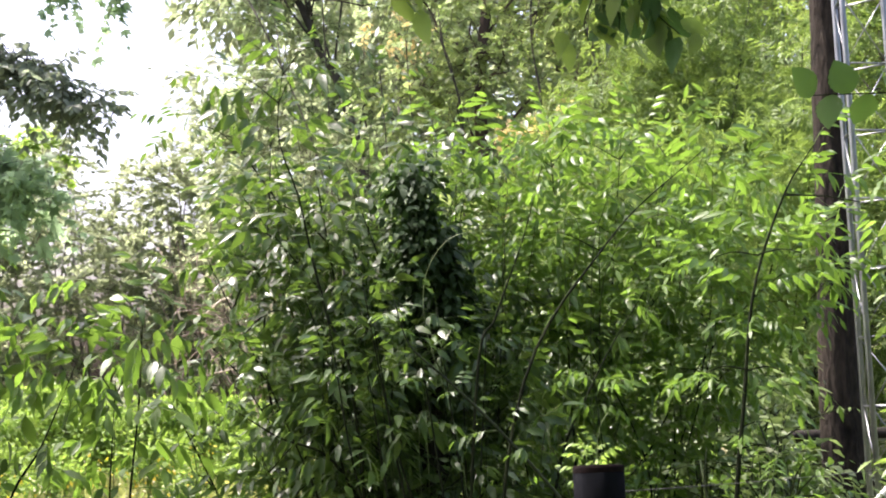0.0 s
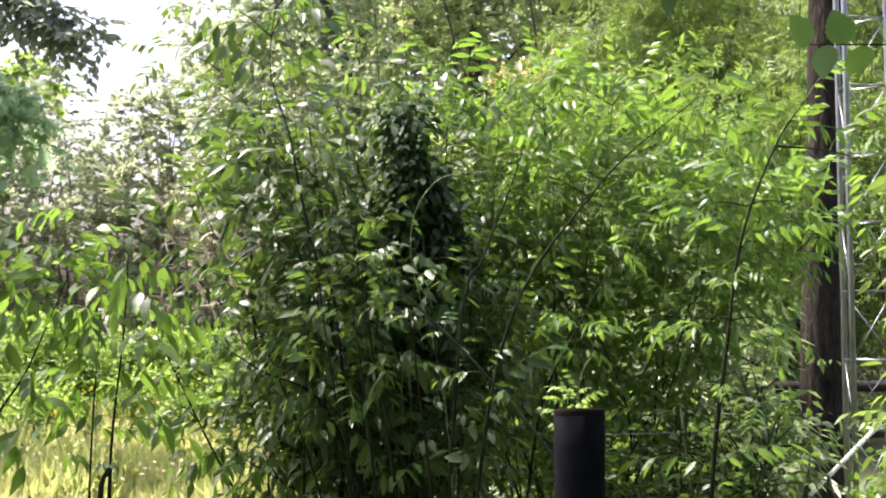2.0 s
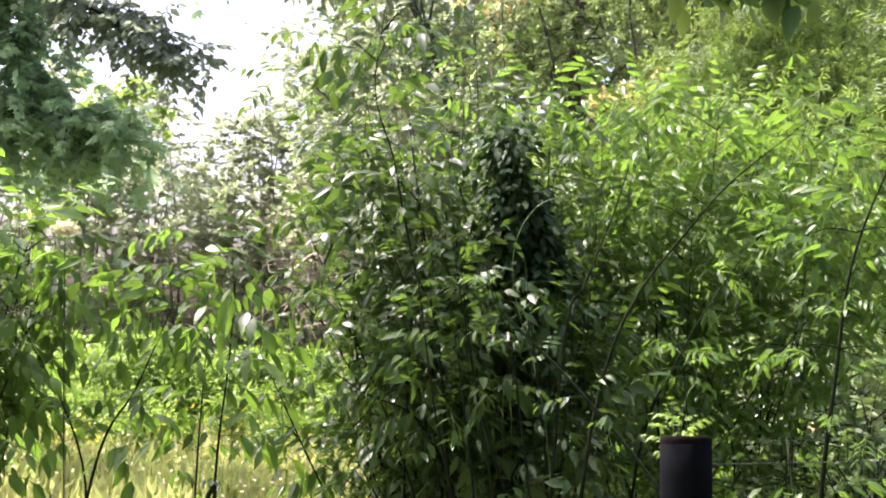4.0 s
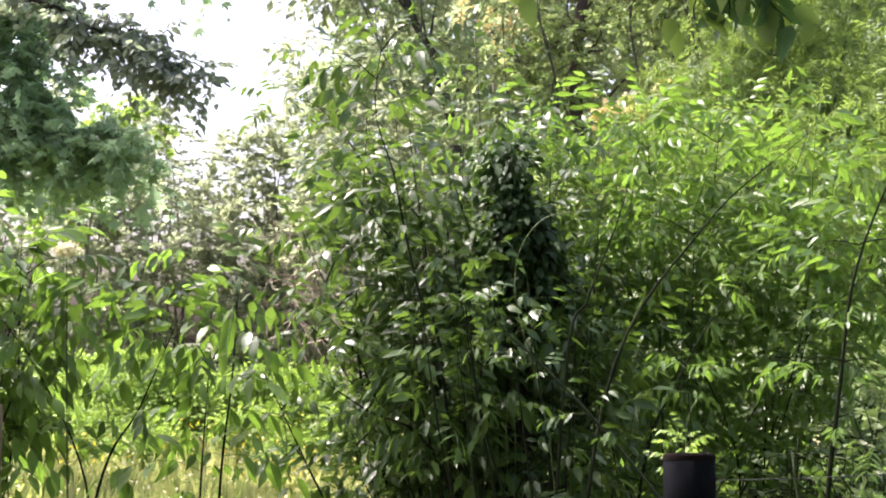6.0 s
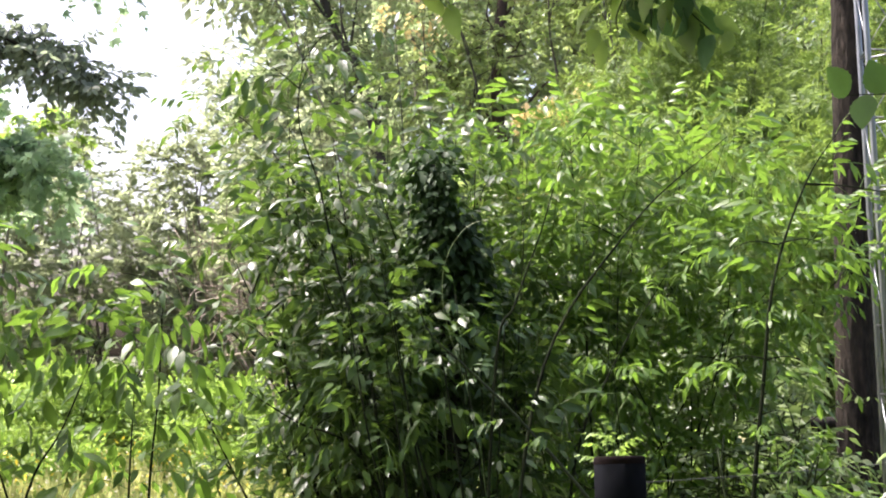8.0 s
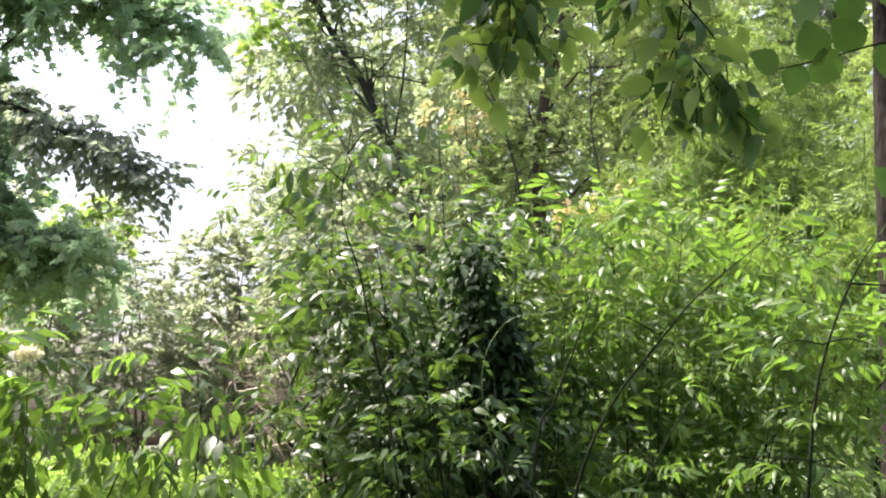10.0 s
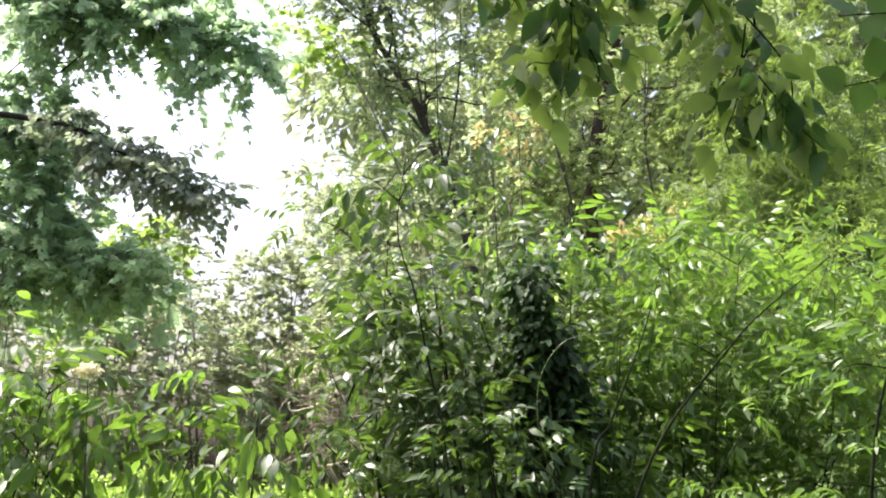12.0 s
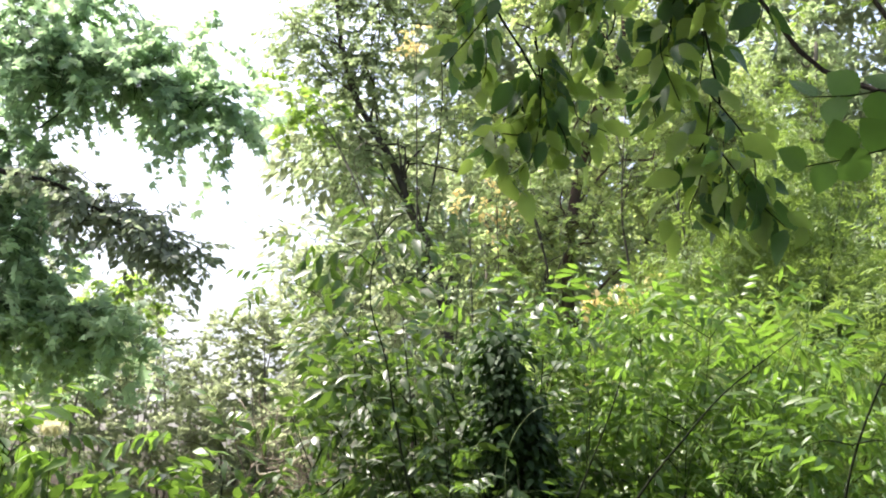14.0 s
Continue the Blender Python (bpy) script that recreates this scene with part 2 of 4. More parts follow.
def blade(width=0.4, rows=3, fold=0.18, droop=0.25, teeth=0.0, point=1.3):
    """One leaf of length 1 along x, folded at its midrib, in quads; z is its upper side."""
    s = np.linspace(0, 1, rows + 1)
    half = width / 2 * np.sin(np.pi * s ** 0.8) ** point
    half[0], half[-1] = 0.012, 0.004
    half = half * (1 + teeth * (np.arange(rows + 1) % 2 - 0.5))
    z = -droop * s * s
    mid = np.stack([s, 0 * s, z], -1)
    lft = np.stack([s - 0.05 * half, half, z + fold * half], -1)
    rgt = np.stack([s - 0.05 * half, -half, z + fold * half], -1)
    v = np.concatenate([mid, lft, rgt])
    n = rows + 1
    i = np.arange(rows)
    f = np.concatenate([np.stack([i, i + 1, n + i + 1, n + i], -1), np.stack([i, 2 * n + i, 2 * n + i + 1, i + 1], -1)])
    return v, f


SMALL = (np.array([[0, 0, 0], [0.45, 0.26, 0.05], [1, 0, -0.08], [0.5, -0.26, 0.05]]), np.array([[0, 3, 2, 1]]))
NARROW = (np.array([[0, 0, 0], [0.4, 0.11, 0.03], [1, 0, -0.15], [0.4, -0.11, 0.03]]), np.array([[0, 3, 2, 1]]))


def palmate():
    """A five-lobed leaf of length 1 along x, in quads."""
    tips = [(-80, 0.6), (-42, 0.88), (0, 1.0), (42, 0.88), (80, 0.6)]
    notches = [(-110, 0.2), (-60, 0.42), (-21, 0.5), (21, 0.5), (60, 0.42), (110, 0.2)]
    at = [(0.0, 0.0, 0.0)]
    for a, r in notches + tips:
        at.append((0.1 + r * math.cos(radians(a)), r * math.sin(radians(a)), -0.16 * r * r))
    return np.array(at), np.array([[0, 1 + i, 7 + i, 2 + i] for i in range(5)])


LOBED = palmate()
OVATE = blade(0.55, 3, 0.2, 0.2, 0.0, 0.95)


def turned(shape, matrix, move=(0, 0, 0)):
    return shape[0] @ np.asarray(matrix).T + np.asarray(move), shape[1]


def frame_of(ahead, up):
    x = unit(np.asarray(ahead, float))
    y = unit(np.cross(up, x))
    return np.stack([x, y, np.cross(x, y)], -1)


def pinnate(pairs=3, length=0.24, leaflet=0.10, width=0.40, droop=0.35, petiole=0.3, stalk=0.0016, rows=3, seed=0, simple=None, fall=0.0):
    """A feathered leaf: a stalk along x with leaflets in pairs and one at the tip."""
    r = np.random.default_rng(seed)
    out = []
    s = np.linspace(0, 1, 7)
    line = np.stack([s * length, 0.03 * length * np.sin(3 * s + seed), 0.06 * s * length - droop * length * s * s], -1)
    if stalk:
        out.append(tube(line, stalk, stalk * 0.5, 4, capped=False))
    spots = [(petiole + (1 - petiole) * i / pairs * 0.97, sd) for i in range(pairs) for sd in (-1, 1)] + [(1.0, 0)]
    for t, sd in spots:
        p = np.array([np.interp(t, s, line[:, c]) for c in range(3)])
        slope = np.array([1, 0, 0.06 - 2 * droop * t])
        way = slope * (0.45 if sd else 1.0) + np.array([0, sd * 0.9 * (1 - 0.4 * fall), 0]) + r.normal(size=3) * [0.12, 0.1, 0.16] + [0, 0, -0.22 - 0.85 * fall]
        m = frame_of(way, np.array([0, 0, 1.0]) + r.normal(size=3) * 0.22)
        size = leaflet * r.uniform(0.8, 1.1) * (0.85 if t < petiole + 0.05 else 1.0)
        lf = simple or blade(width, rows, r.uniform(0.1, 0.35), r.uniform(0.1, 0.4))
        out.append(turned(lf, m * size, p))
    return merged(out)


def scattered(template, at, ahead, up, size):
    """Many copies of one leaf joined, each with its place, way, upper side and size."""
    tv, tf = template
    x = unit(ahead)
    y = unit(np.cross(up, x))
    z = np.cross(x, y)
    v = (tv[None, :, 0:1] * x[:, None] + tv[None, :, 1:2] * y[:, None] + tv[None, :, 2:3] * z[:, None]) * size[:, None, None] + at[:, None]
    f = tf[None] + (np.arange(len(at)) * len(tv))[:, None, None]
    return v.reshape(-1, 3), f.reshape(-1, tf.shape[1])


def in_ball(n, shell=0.35):
    """Places in a unit ball, thicker towards its skin."""
    d = unit(rng.normal(size=(n, 3)))
    return d * (rng.uniform(0, 1, n) ** shell)[:, None]


def foliage(lumps, template, leaf, cluster=0.28, per=26, hang=0.35, flat=0.6):
    """Leaves in sprays that fill uneven lumps: each lump is (x, y, z, rx, ry, rz, sprays)."""
    at, out = [], []
    for x, y, z, rx, ry, rz, n in lumps:
        n = int(n)
        ball = in_ball(n)
        c = ball * [rx, ry, rz] * rng.uniform(0.75, 1.18, (n, 1)) + [x, y, z]
        k = np.repeat(np.arange(n), rng.poisson(per, n) + 3)
        size = cluster * rng.uniform(0.5, 1.4, n)[k]
        off = rng.normal(size=(len(k), 3)) * [1, 1, flat] * size[:, None] * 0.6
        at.append(c[k] + off)
        out.append(unit(ball[k] * 0.6 + off / size[:, None] * 0.7 + rng.normal(size=(len(k), 3)) * 0.5))
    at, out = np.concatenate(at), np.concatenate(out)
    n = len(at)
    ahead = out + [0, 0, -hang] + rng.normal(size=(n, 3)) * 0.25
    up = np.array([0, 0, 0.65]) + out * 0.75 + rng.normal(size=(n, 3)) * 0.45
    return scattered(template, at, ahead, up, leaf * rng.uniform(0.6, 1.3, n))


def sprays(lumps, template, leaf, length=0.5, per=14, hang=0.35, thick=0.004, lift=0.05, level=0.45):
    """Leafy twigs that leave uneven lumps outwards and bend down; each lump is (x, y, z, rx, ry, rz, twigs). Leaves, then twigs."""
    start, way = [], []
    for x, y, z, rx, ry, rz, n in lumps:
        ball = in_ball(max(int(n), 1), 0.5)
        start.append(ball * [rx, ry, rz] * rng.uniform(0.55, 1.05, (len(ball), 1)) + [x, y, z])
        way.append(unit(ball * [1, 1, 0.5] + rng.normal(size=ball.shape) * 0.5 + [0, 0, lift]))
    start, way = np.concatenate(start), np.concatenate(way)
    n = len(start)
    long = length * rng.uniform(0.5, 1.35, n)
    t = np.linspace(0.1, 1, per)[None] + rng.normal(size=(n, per)) * 0.03
    sink = np.array([0, 0, -1.0]) * hang * rng.uniform(0.3, 1.5, (n, 1))
    place = lambda u: start[:, None] + long[:, None, None] * (way[:, None] * u[..., None] + sink[:, None] * (u ** 2)[..., None])
    at = place(t)
    run = unit(way[:, None] + 2 * sink[:, None] * t[..., None])
    side = unit(np.cross(run, [0.02, 0.01, 1.0]))
    sign = np.where(np.arange(per) % 2, 1.0, -1.0)[None, :, None]
    ahead = run * 0.55 + side * sign * 0.85 + rng.normal(size=at.shape) * 0.25 + [0, 0, -0.5 * hang]
    up = np.array([0, 0, 1.0]) + rng.normal(size=at.shape) * level
    size = leaf * rng.uniform(0.6, 1.25, (n, per)) * np.interp(t, [0.1, 0.5, 1.0], [0.85, 1.05, 0.75])
    leaves = scattered(template, at.reshape(-1, 3), ahead.reshape(-1, 3), up.reshape(-1, 3), size.reshape(-1))
    u = np.broadcast_to(np.array([-0.35, 0.3, 0.65, 1.0]), (n, 4))
    q = place(u)
    run = unit(way[:, None] + 2 * sink[:, None] * u[..., None])
    side = unit(np.cross(run, [0.02, 0.01, 1.0]))
    over = np.cross(side, run)
    r = np.array([1.0, 0.8, 0.55, 0.25])[None, :, None] * thick
    ring = np.stack([q + r * (math.cos(a) * side + math.sin(a) * over) for a in (0.5, 2.6, 4.7)], 2).reshape(-1, 3)
    i, j = np.meshgrid(np.arange(3), np.arange(3), indexing="ij")
    f = np.stack([i * 3 + j, i * 3 + (j + 1) % 3, i * 3 + 3 + (j + 1) % 3, i * 3 + 3 + j], -1).reshape(-1, 4)
    return leaves, (ring, (f[None] + 12 * np.arange(n)[:, None, None]).reshape(-1, 4))


def land(x, y):
    """Height of the ground: level at the near side, a slope rising to the wood on the far and right side."""
    x, y = np.asarray(x, float), np.asarray(y, float)
    rise = 0.035 * np.clip(y - 8, 0, 60)
    hill = 0.16 * np.clip(y - 13, 0, 40) / (1 + np.exp(-(x + 0.5) / 1.5))
    return rise + hill + 0.05 * np.sin(x * 0.9) * np.sin(y * 0.7) * np.clip(y / 10, 0, 1)


# ---------------------------------------------------------------- ground
def build_ground():
    a = np.concatenate([np.linspace(-600, -40, 12), np.linspace(-38, 38, 96), np.linspace(40, 600, 12)])
    x, y = np.meshgrid(a, a + 10, indexing="ij")
    v = np.stack([x, y, land(x, y)], -1).reshape(-1, 3)
    n = len(a)
    i, j = np.meshgrid(np.arange(n - 1), np.arange(n - 1), indexing="ij")
    f = np.stack([i * n + j, (i + 1) * n + j, (i + 1) * n + j + 1, i * n + j + 1], -1).reshape(-1, 4)
    ob = new("ground", mesh_of("ground", v, f, M_EARTH))
    tagged(ob, "uneven meadow earth rising to a wooded slope", "ground", "", "structure")


def stuff(name, shape, material, label, category):
    ob = new(name, mesh_of(name, shape[0], shape[1], material))
    return tagged(ob, label, category, "", "stuff")


def build_meadow():
    n = 60000
    x, y = rng.uniform(-9.5, 1.5, n), rng.uniform(8, 21, n)
    tuft = np.sin(x * 2.1 + 0.7 * y) * np.sin(y * 1.7 - x)
    z = land(x, y) - 0.02
    lean = rng.normal(size=(n, 3)) * [0.45, 0.45, 0]
    stuff("grass", scattered(NARROW, np.stack([x, y, z], -1), lean + [0, 0, 1], rng.normal(size=(n, 3)),
                             rng.uniform(0.10, 0.34, n) * (1 + 0.6 * tuft)), M_GRASS, "long sunlit yellow-green meadow grass in the clearing", "grass")
    n = 550
    spot = rng.integers(0, 9, n)
    x = rng.uniform(-8, -0.5, 9)[spot] + rng.normal(size=n) * 0.4
    y = rng.uniform(12.0, 16.4, 9)[spot] + rng.normal(size=n) * 0.5
    z = land(x, y) + rng.uniform(0.2, 0.5, n)
    stuff("goldenrod_flowers", scattered(SMALL, np.stack([x, y, z], -1), rng.normal(size=(n, 3)), rng.normal(size=(n, 3)),
                                 rng.uniform(0.03, 0.075, n)), M_GOLD, "yellow wild flowers scattered through the long grass", "wildflowers")
    n = 7000
    spot = rng.integers(0, 60, n)
    x = rng.uniform(-9, 0.5, 60)[spot] + rng.normal(size=n) * 0.22
    y = rng.uniform(9, 17, 60)[spot] + rng.normal(size=n) * 0.22
    stuff("meadow_weeds", scattered(SMALL, np.stack([x, y, land(x, y) + rng.uniform(0.05, 0.4, n)], -1), rng.normal(size=(n, 3)), rng.normal(size=(n, 3)) * 0.5 + [0, 0, 1],
                                    rng.uniform(0.03, 0.065, n)), M_LIME, "broad-leaved weeds growing in patches through the grass", "weeds")
    n = 500
    x, y = rng.uniform(-6, -0.5, n), rng.uniform(9, 16, n)
    stuff("white_meadow_flowers", scattered(SMALL, np.stack([x, y, land(x, y) + rng.uniform(0.3, 0.5, n)], -1), rng.normal(size=(n, 3)), rng.normal(size=(n, 3)),
                                    np.full(n, 0.045)), M_BLOOM, "small white meadow flowers in the grass", "wildflowers")


# ---------------------------------------------------------------- trees
def tree(name, base, label, bark, leafy, trunk, limbs, lumps, template, leaf, category="tree", r0=0.16, limb_r=0.3, **how):
    """A trunk, its limbs and a crown; trunk and limbs are lines of points."""
    t = thing(name, base, label, category, {"alder_tree": "alders on the slope", "ash_tree": "ashes on the slope", "cherry_sapling": "turning saplings", "elm_sapling": "dark saplings on the slope"}.get(name, ""))
    part("trunk", ridged(trunk, r0, r0 * 0.5) if name == "locust_tree" else tube(curve(trunk, 26), r0, r0 * 0.3, 10, 0.06), bark, t)
    for i, limb in enumerate(limbs):
        part("limb", tube(curve(limb, 14), r0 * limb_r, r0 * 0.05, 6, 0.06), bark, t)
    crown, twigs = sprays(lumps, template, leaf, **how)
    part("crown", crown, leafy, t)
    part("fine_branching", twigs, bark, t, "", "stuff")
    return t


def ridged(line, r0, r1, sides=48, rows=120):
    """A thick trunk whose bark stands in broken upright ridges."""
    line = curve(line, rows)
    v, f = tube(line, r0, r1, sides)
    n = rows * sides
    a = np.tile(np.linspace(0, 2 * np.pi, sides, endpoint=False), rows)
    h = np.repeat(line[:, 2], sides)
    ridge = 0.5 * np.sin(11 * a + 1.6 * np.sin(2.3 * h) + 0.8 * np.sin(7.1 * h)) + 0.35 * np.sin(19 * a - 2.0 * np.sin(3.7 * h + 1)) + 0.25 * np.sin(9 * h + 5 * a) + rng.normal(size=n) * 0.18
    axis = np.repeat(line, sides, axis=0)
    v[:n] = axis + (v[:n] - axis) * (1 + 0.055 * ridge + 0.04 * np.sin(1.3 * h + a))[:, None]
    return v, f


def limbs_to(trunk, lumps, per=2):
    """Limbs that leave the trunk and reach into each lump of the crown."""
    line = curve(trunk, 30)
    out = []
    for x, y, z, rx, ry, rz, n in lumps:
        for _ in range(per):
            goal = np.array([x, y, z]) + rng.normal(size=3) * [rx, ry, rz] * 0.4
            start = line[np.argmin(np.abs(line[:, 2] - (goal[2] - 0.6 - 0.4 * np.hypot(*(goal[:2] - line[8, :2])))))]
            bow = np.linalg.norm(goal - start) * 0.09
            knees = [start + (goal - start) * q + [0, 0, 0.22] + rng.normal(size=3) * bow for q in (0.25, 0.5, 0.75)]
            out.append([start, *knees, goal])
    return out


def build_trees():
    g = lambda x, y: (x, y, float(land(x, y)))
    # maple at the edge of the clearing
    b = g(-7.2, 12.6)
    trunk = [b, (-7.0, 12.5, 2.0), (-6.6, 12.4, 4.2), (-6.3, 12.3, 6.4), (-6.2, 12.2, 8.8)]
    lumps = [(-5.3, 12.2, 5.1, 0.5, 0.5, 1.2, 130), (-5.2, 12.2, 6.6, 0.75, 0.5, 0.55, 95), (-4.6, 12.1, 6.45, 0.7, 0.5, 0.36, 80), (-3.95, 12.2, 6.35, 0.65, 0.4, 0.3, 70), (-3.3, 12.3, 6.15, 0.42, 0.4, 0.2, 38),
             (-2.95, 12.4, 5.85, 0.24, 0.3, 0.14, 16), (-3.45, 12.2, 5.75, 0.15, 0.3, 0.16, 9), (-4.9, 12.2, 7.3, 0.9, 0.5, 0.3, 50), (-3.6, 12.4, 6.85, 0.7, 0.4, 0.2, 26),
             (-5.1, 12.2, 3.85, 0.75, 0.5, 0.32, 78), (-4.45, 12.1, 3.7, 0.55, 0.45, 0.26, 60), (-3.95, 12.0, 3.5, 0.35, 0.4, 0.17, 32), (-5.6, 12.3, 3.35, 0.6, 0.5, 0.35, 46), (-6.3, 12.6, 4.9, 0.9, 0.6, 1.9, 90), (-5.0, 12.2, 4.4, 0.5, 0.5, 0.3, 44)]
    tree("maple_tree", b, "large green maple overhanging the sunny clearing", M_BARK, M_MAPLE, trunk, limbs_to(trunk, [l for l in lumps if l[6] > 45], 1), lumps, LOBED, 0.12, r0=0.14, limb_r=0.08, length=0.55, per=15, hang=0.45, level=0.7)
    # darker bough in front of the sky, light leaves under it
    b = g(-7.9, 11.4)
    trunk = [b, (-7.7, 11.4, 1.8), (-7.0, 11.3, 3.8), (-6.0, 11.3, 5.0), (-4.6, 11.3, 4.95), (-3.7, 11.3, 4.5)]
    lumps = [(-4.5, 11.3, 4.95, 0.28, 0.3, 0.14, 26), (-4.05, 11.3, 4.72, 0.35, 0.35, 0.22, 52), (-3.6, 11.3, 4.45, 0.36, 0.35, 0.24, 56), (-3.15, 11.3, 4.25, 0.28, 0.3, 0.18, 30), (-2.9, 11.3, 4.1, 0.1, 0.2, 0.1, 6)]
    tree("hornbeam_tree", b, "dark leafy bough reaching out against bright sky", M_BARK, M_BOUGH, trunk, limbs_to(trunk[3:], lumps, 1), lumps, OVATE, 0.115, r0=0.06, limb_r=0.12, length=0.34, per=12, hang=0.5, level=0.7)
    b = g(-5.4, 14.5)
    trunk = [b, (-5.3, 14.5, 1.6), (-5.15, 14.5, 3.0), (-5.0, 14.5, 4.6)]
    lumps = [(-4.9, 14.5, 4.5, 0.4, 0.4, 0.18, 14), (-4.55, 14.5, 4.35, 0.3, 0.3, 0.14, 8), (-5.5, 14.5, 3.6, 0.6, 0.4, 0.6, 26), (-5.2, 14.5, 4.15, 0.5, 0.4, 0.3, 16)]
    tree("maple_sapling", b, "slim young maple with sunlit yellow-green leaves", M_BARK_GREY, M_LIME, trunk, limbs_to(trunk, lumps, 1), lumps, LOBED, 0.12, r0=0.03, limb_r=0.3, length=0.36, per=11, hang=0.5)
    # slender willow with a crooked trunk
    b = g(-0.6, 19.5)
    trunk = [b, (-0.8, 19.7, 4.2), (-1.25, 20, 6.3), (-1.6, 20, 7.0), (-1.95, 20, 7.9), (-2.7, 20, 9.2), (-3.05, 20, 10.7), (-3.1, 20, 12.2)]
    lumps = [(-2.3, 20, 8.0, 1.1, 0.7, 1.4, 130), (-2.7, 20, 9.8, 1.3, 0.7, 1.2, 170), (-1.0, 20.4, 9.0, 1.0, 0.6, 1.5, 120), (-2.6, 20, 6.2, 0.8, 0.7, 1.1, 90), (-0.9, 20, 6.3, 1.3, 0.7, 1.3, 110), (-3.2, 20, 8.4, 0.4, 0.6, 0.9, 34), (-2.4, 20.3, 11.3, 1.5, 0.6, 0.8, 170), (-3.7, 20, 10.4, 0.6, 0.5, 0.6, 50), (-1.0, 20.3, 10.8, 0.8, 0.6, 0.7, 70)]
    spray = limbs_to(trunk, lumps, 2) + [[(-2.2, 20, 8.3), (-2.35, 20, 9.4), (-2.3, 20, 10.6), (-2.5, 20, 12)], [(-2.6, 20, 9.1), (-3.2, 20, 9.6), (-3.5, 20, 10.0)], [(-1.4, 20, 6.6), (-1.2, 20, 8.0), (-1.15, 20, 9.4), (-1.3, 20, 10.8)]]
    tree("willow_tree", b, "slender grey-green willow with a crooked dark trunk", M_BARK_MID, M_WILLOW, trunk, spray, lumps, SMALL, 0.105, r0=0.10, limb_r=0.24, length=0.62, per=30, hang=0.45, thick=0.006, level=1.4)
    # yellow-green ash reaching in beside it
    b = g(-0.9, 16.0)
    trunk = [b, (-0.95, 15.8, 2.4), (-1.3, 15.5, 4.4), (-2.0, 15.2, 6.2), (-2.6, 15.0, 7.2)]
    lumps = [(-2.75, 15.0, 6.9, 0.4, 0.3, 0.22, 14), (-2.4, 15.0, 7.1, 0.3, 0.3, 0.15, 8), (-2.95, 15.0, 7.35, 0.3, 0.3, 0.2, 7)]
    tree("lime_tree", b, "slim tree with pale yellow-green leaves at its tips", M_BARK_GREY, M_LIME, trunk, limbs_to(trunk, lumps, 1), lumps, LOBED, 0.11, r0=0.02, limb_r=0.3, length=0.4, per=12, hang=0.5)
    # birch-like tree beside it
    b = g(1.2, 19)
    trunk = [b, (1.1, 19, 3.6), (1.0, 19, 5.6), (1.1, 19, 7.0), (1.4, 19, 8.4), (1.82, 19, 9.4), (2.0, 19, 11.0)]
    lumps = [(0.3, 19, 8.2, 1.0, 0.7, 1.4, 90), (2.2, 19.3, 7.4, 1.1, 0.6, 1.3, 90), (2.4, 19.3, 9.6, 1.4, 0.7, 1.0, 100), (0.2, 18.8, 6.0, 1.0, 0.6, 1.1, 80), (2.6, 18.6, 5.8, 1.0, 0.6, 0.9, 80), (1.0, 19.3, 10.6, 1.7, 0.6, 0.7, 110), (3.4, 19.4, 8.6, 0.9, 0.6, 1.2, 60), (1.3, 18.5, 8.8, 0.7, 0.3, 0.7, 40), (1.1, 18.5, 6.6, 0.6, 0.3, 0.6, 34)]
    tree("poplar_tree", b, "poplar with a reddish-brown trunk among mixed green foliage", M_BARK_RED, M_POPLAR, trunk, limbs_to(trunk, lumps), lumps, SMALL, 0.13, r0=0.13, limb_r=0.2, length=0.6, per=22, hang=0.4, thick=0.007, level=1.2)
    # sprays of turning leaves
    for x, y, z, n in [(-1.5, 18.4, 9.5, 9), (-0.55, 17.6, 6.5, 7), (-0.15, 17.6, 6.7, 7)]:
        b = g(x + 0.1, y + 0.2)
        trunk = [b, (x + 0.15, y + 0.1, z * 0.5), (x, y, z)]
        lumps = [(x, y, z, 0.3, 0.25, 0.3, n)]
        tree("cherry_sapling", b, "thin sapling with pale orange turning leaves", M_BARK_MID, M_YELLOW, trunk, limbs_to(trunk, lumps, 1), lumps, SMALL, 0.12, r0=0.022, limb_r=0.3, length=0.35, per=10, hang=0.5)
    # dark thin stems in front of the poplar
    for x, y, h, lean in [(1.68, 17, 7.9, 0.05), (2.6, 16.6, 7.0, -0.2), (0.75, 17.4, 6.9, -0.4)]:
        b = g(x, y)
        trunk = [b, (x + 0.1, y, 2.4), (x - 0.12, y, 3.9), (x + 0.06 + lean * 0.4, y, 5.3), (x - 0.05 + lean * 0.7, y, 6.3), (x + lean, y, h)]
        lumps = [(x + lean * 0.6 + d, y, z, 0.35, 0.3, 0.4, 13) for d, z in ((-0.2, h - 0.3), (0.25, h - 1.0), (-0.15, h - 1.7))]
        tree("elm_sapling", b, "thin dark-stemmed sapling on the slope", M_BARK_MID, M_OLIVE, trunk, limbs_to(trunk, lumps, 2), lumps, SMALL, 0.11, r0=0.032, limb_r=0.35, length=0.4, per=14, hang=0.3)
    # trees of the slope
    feather = pinnate(3, 1.0, 0.42, 0.3, 0.35, 0.12, 0, 1, 5, NARROW)
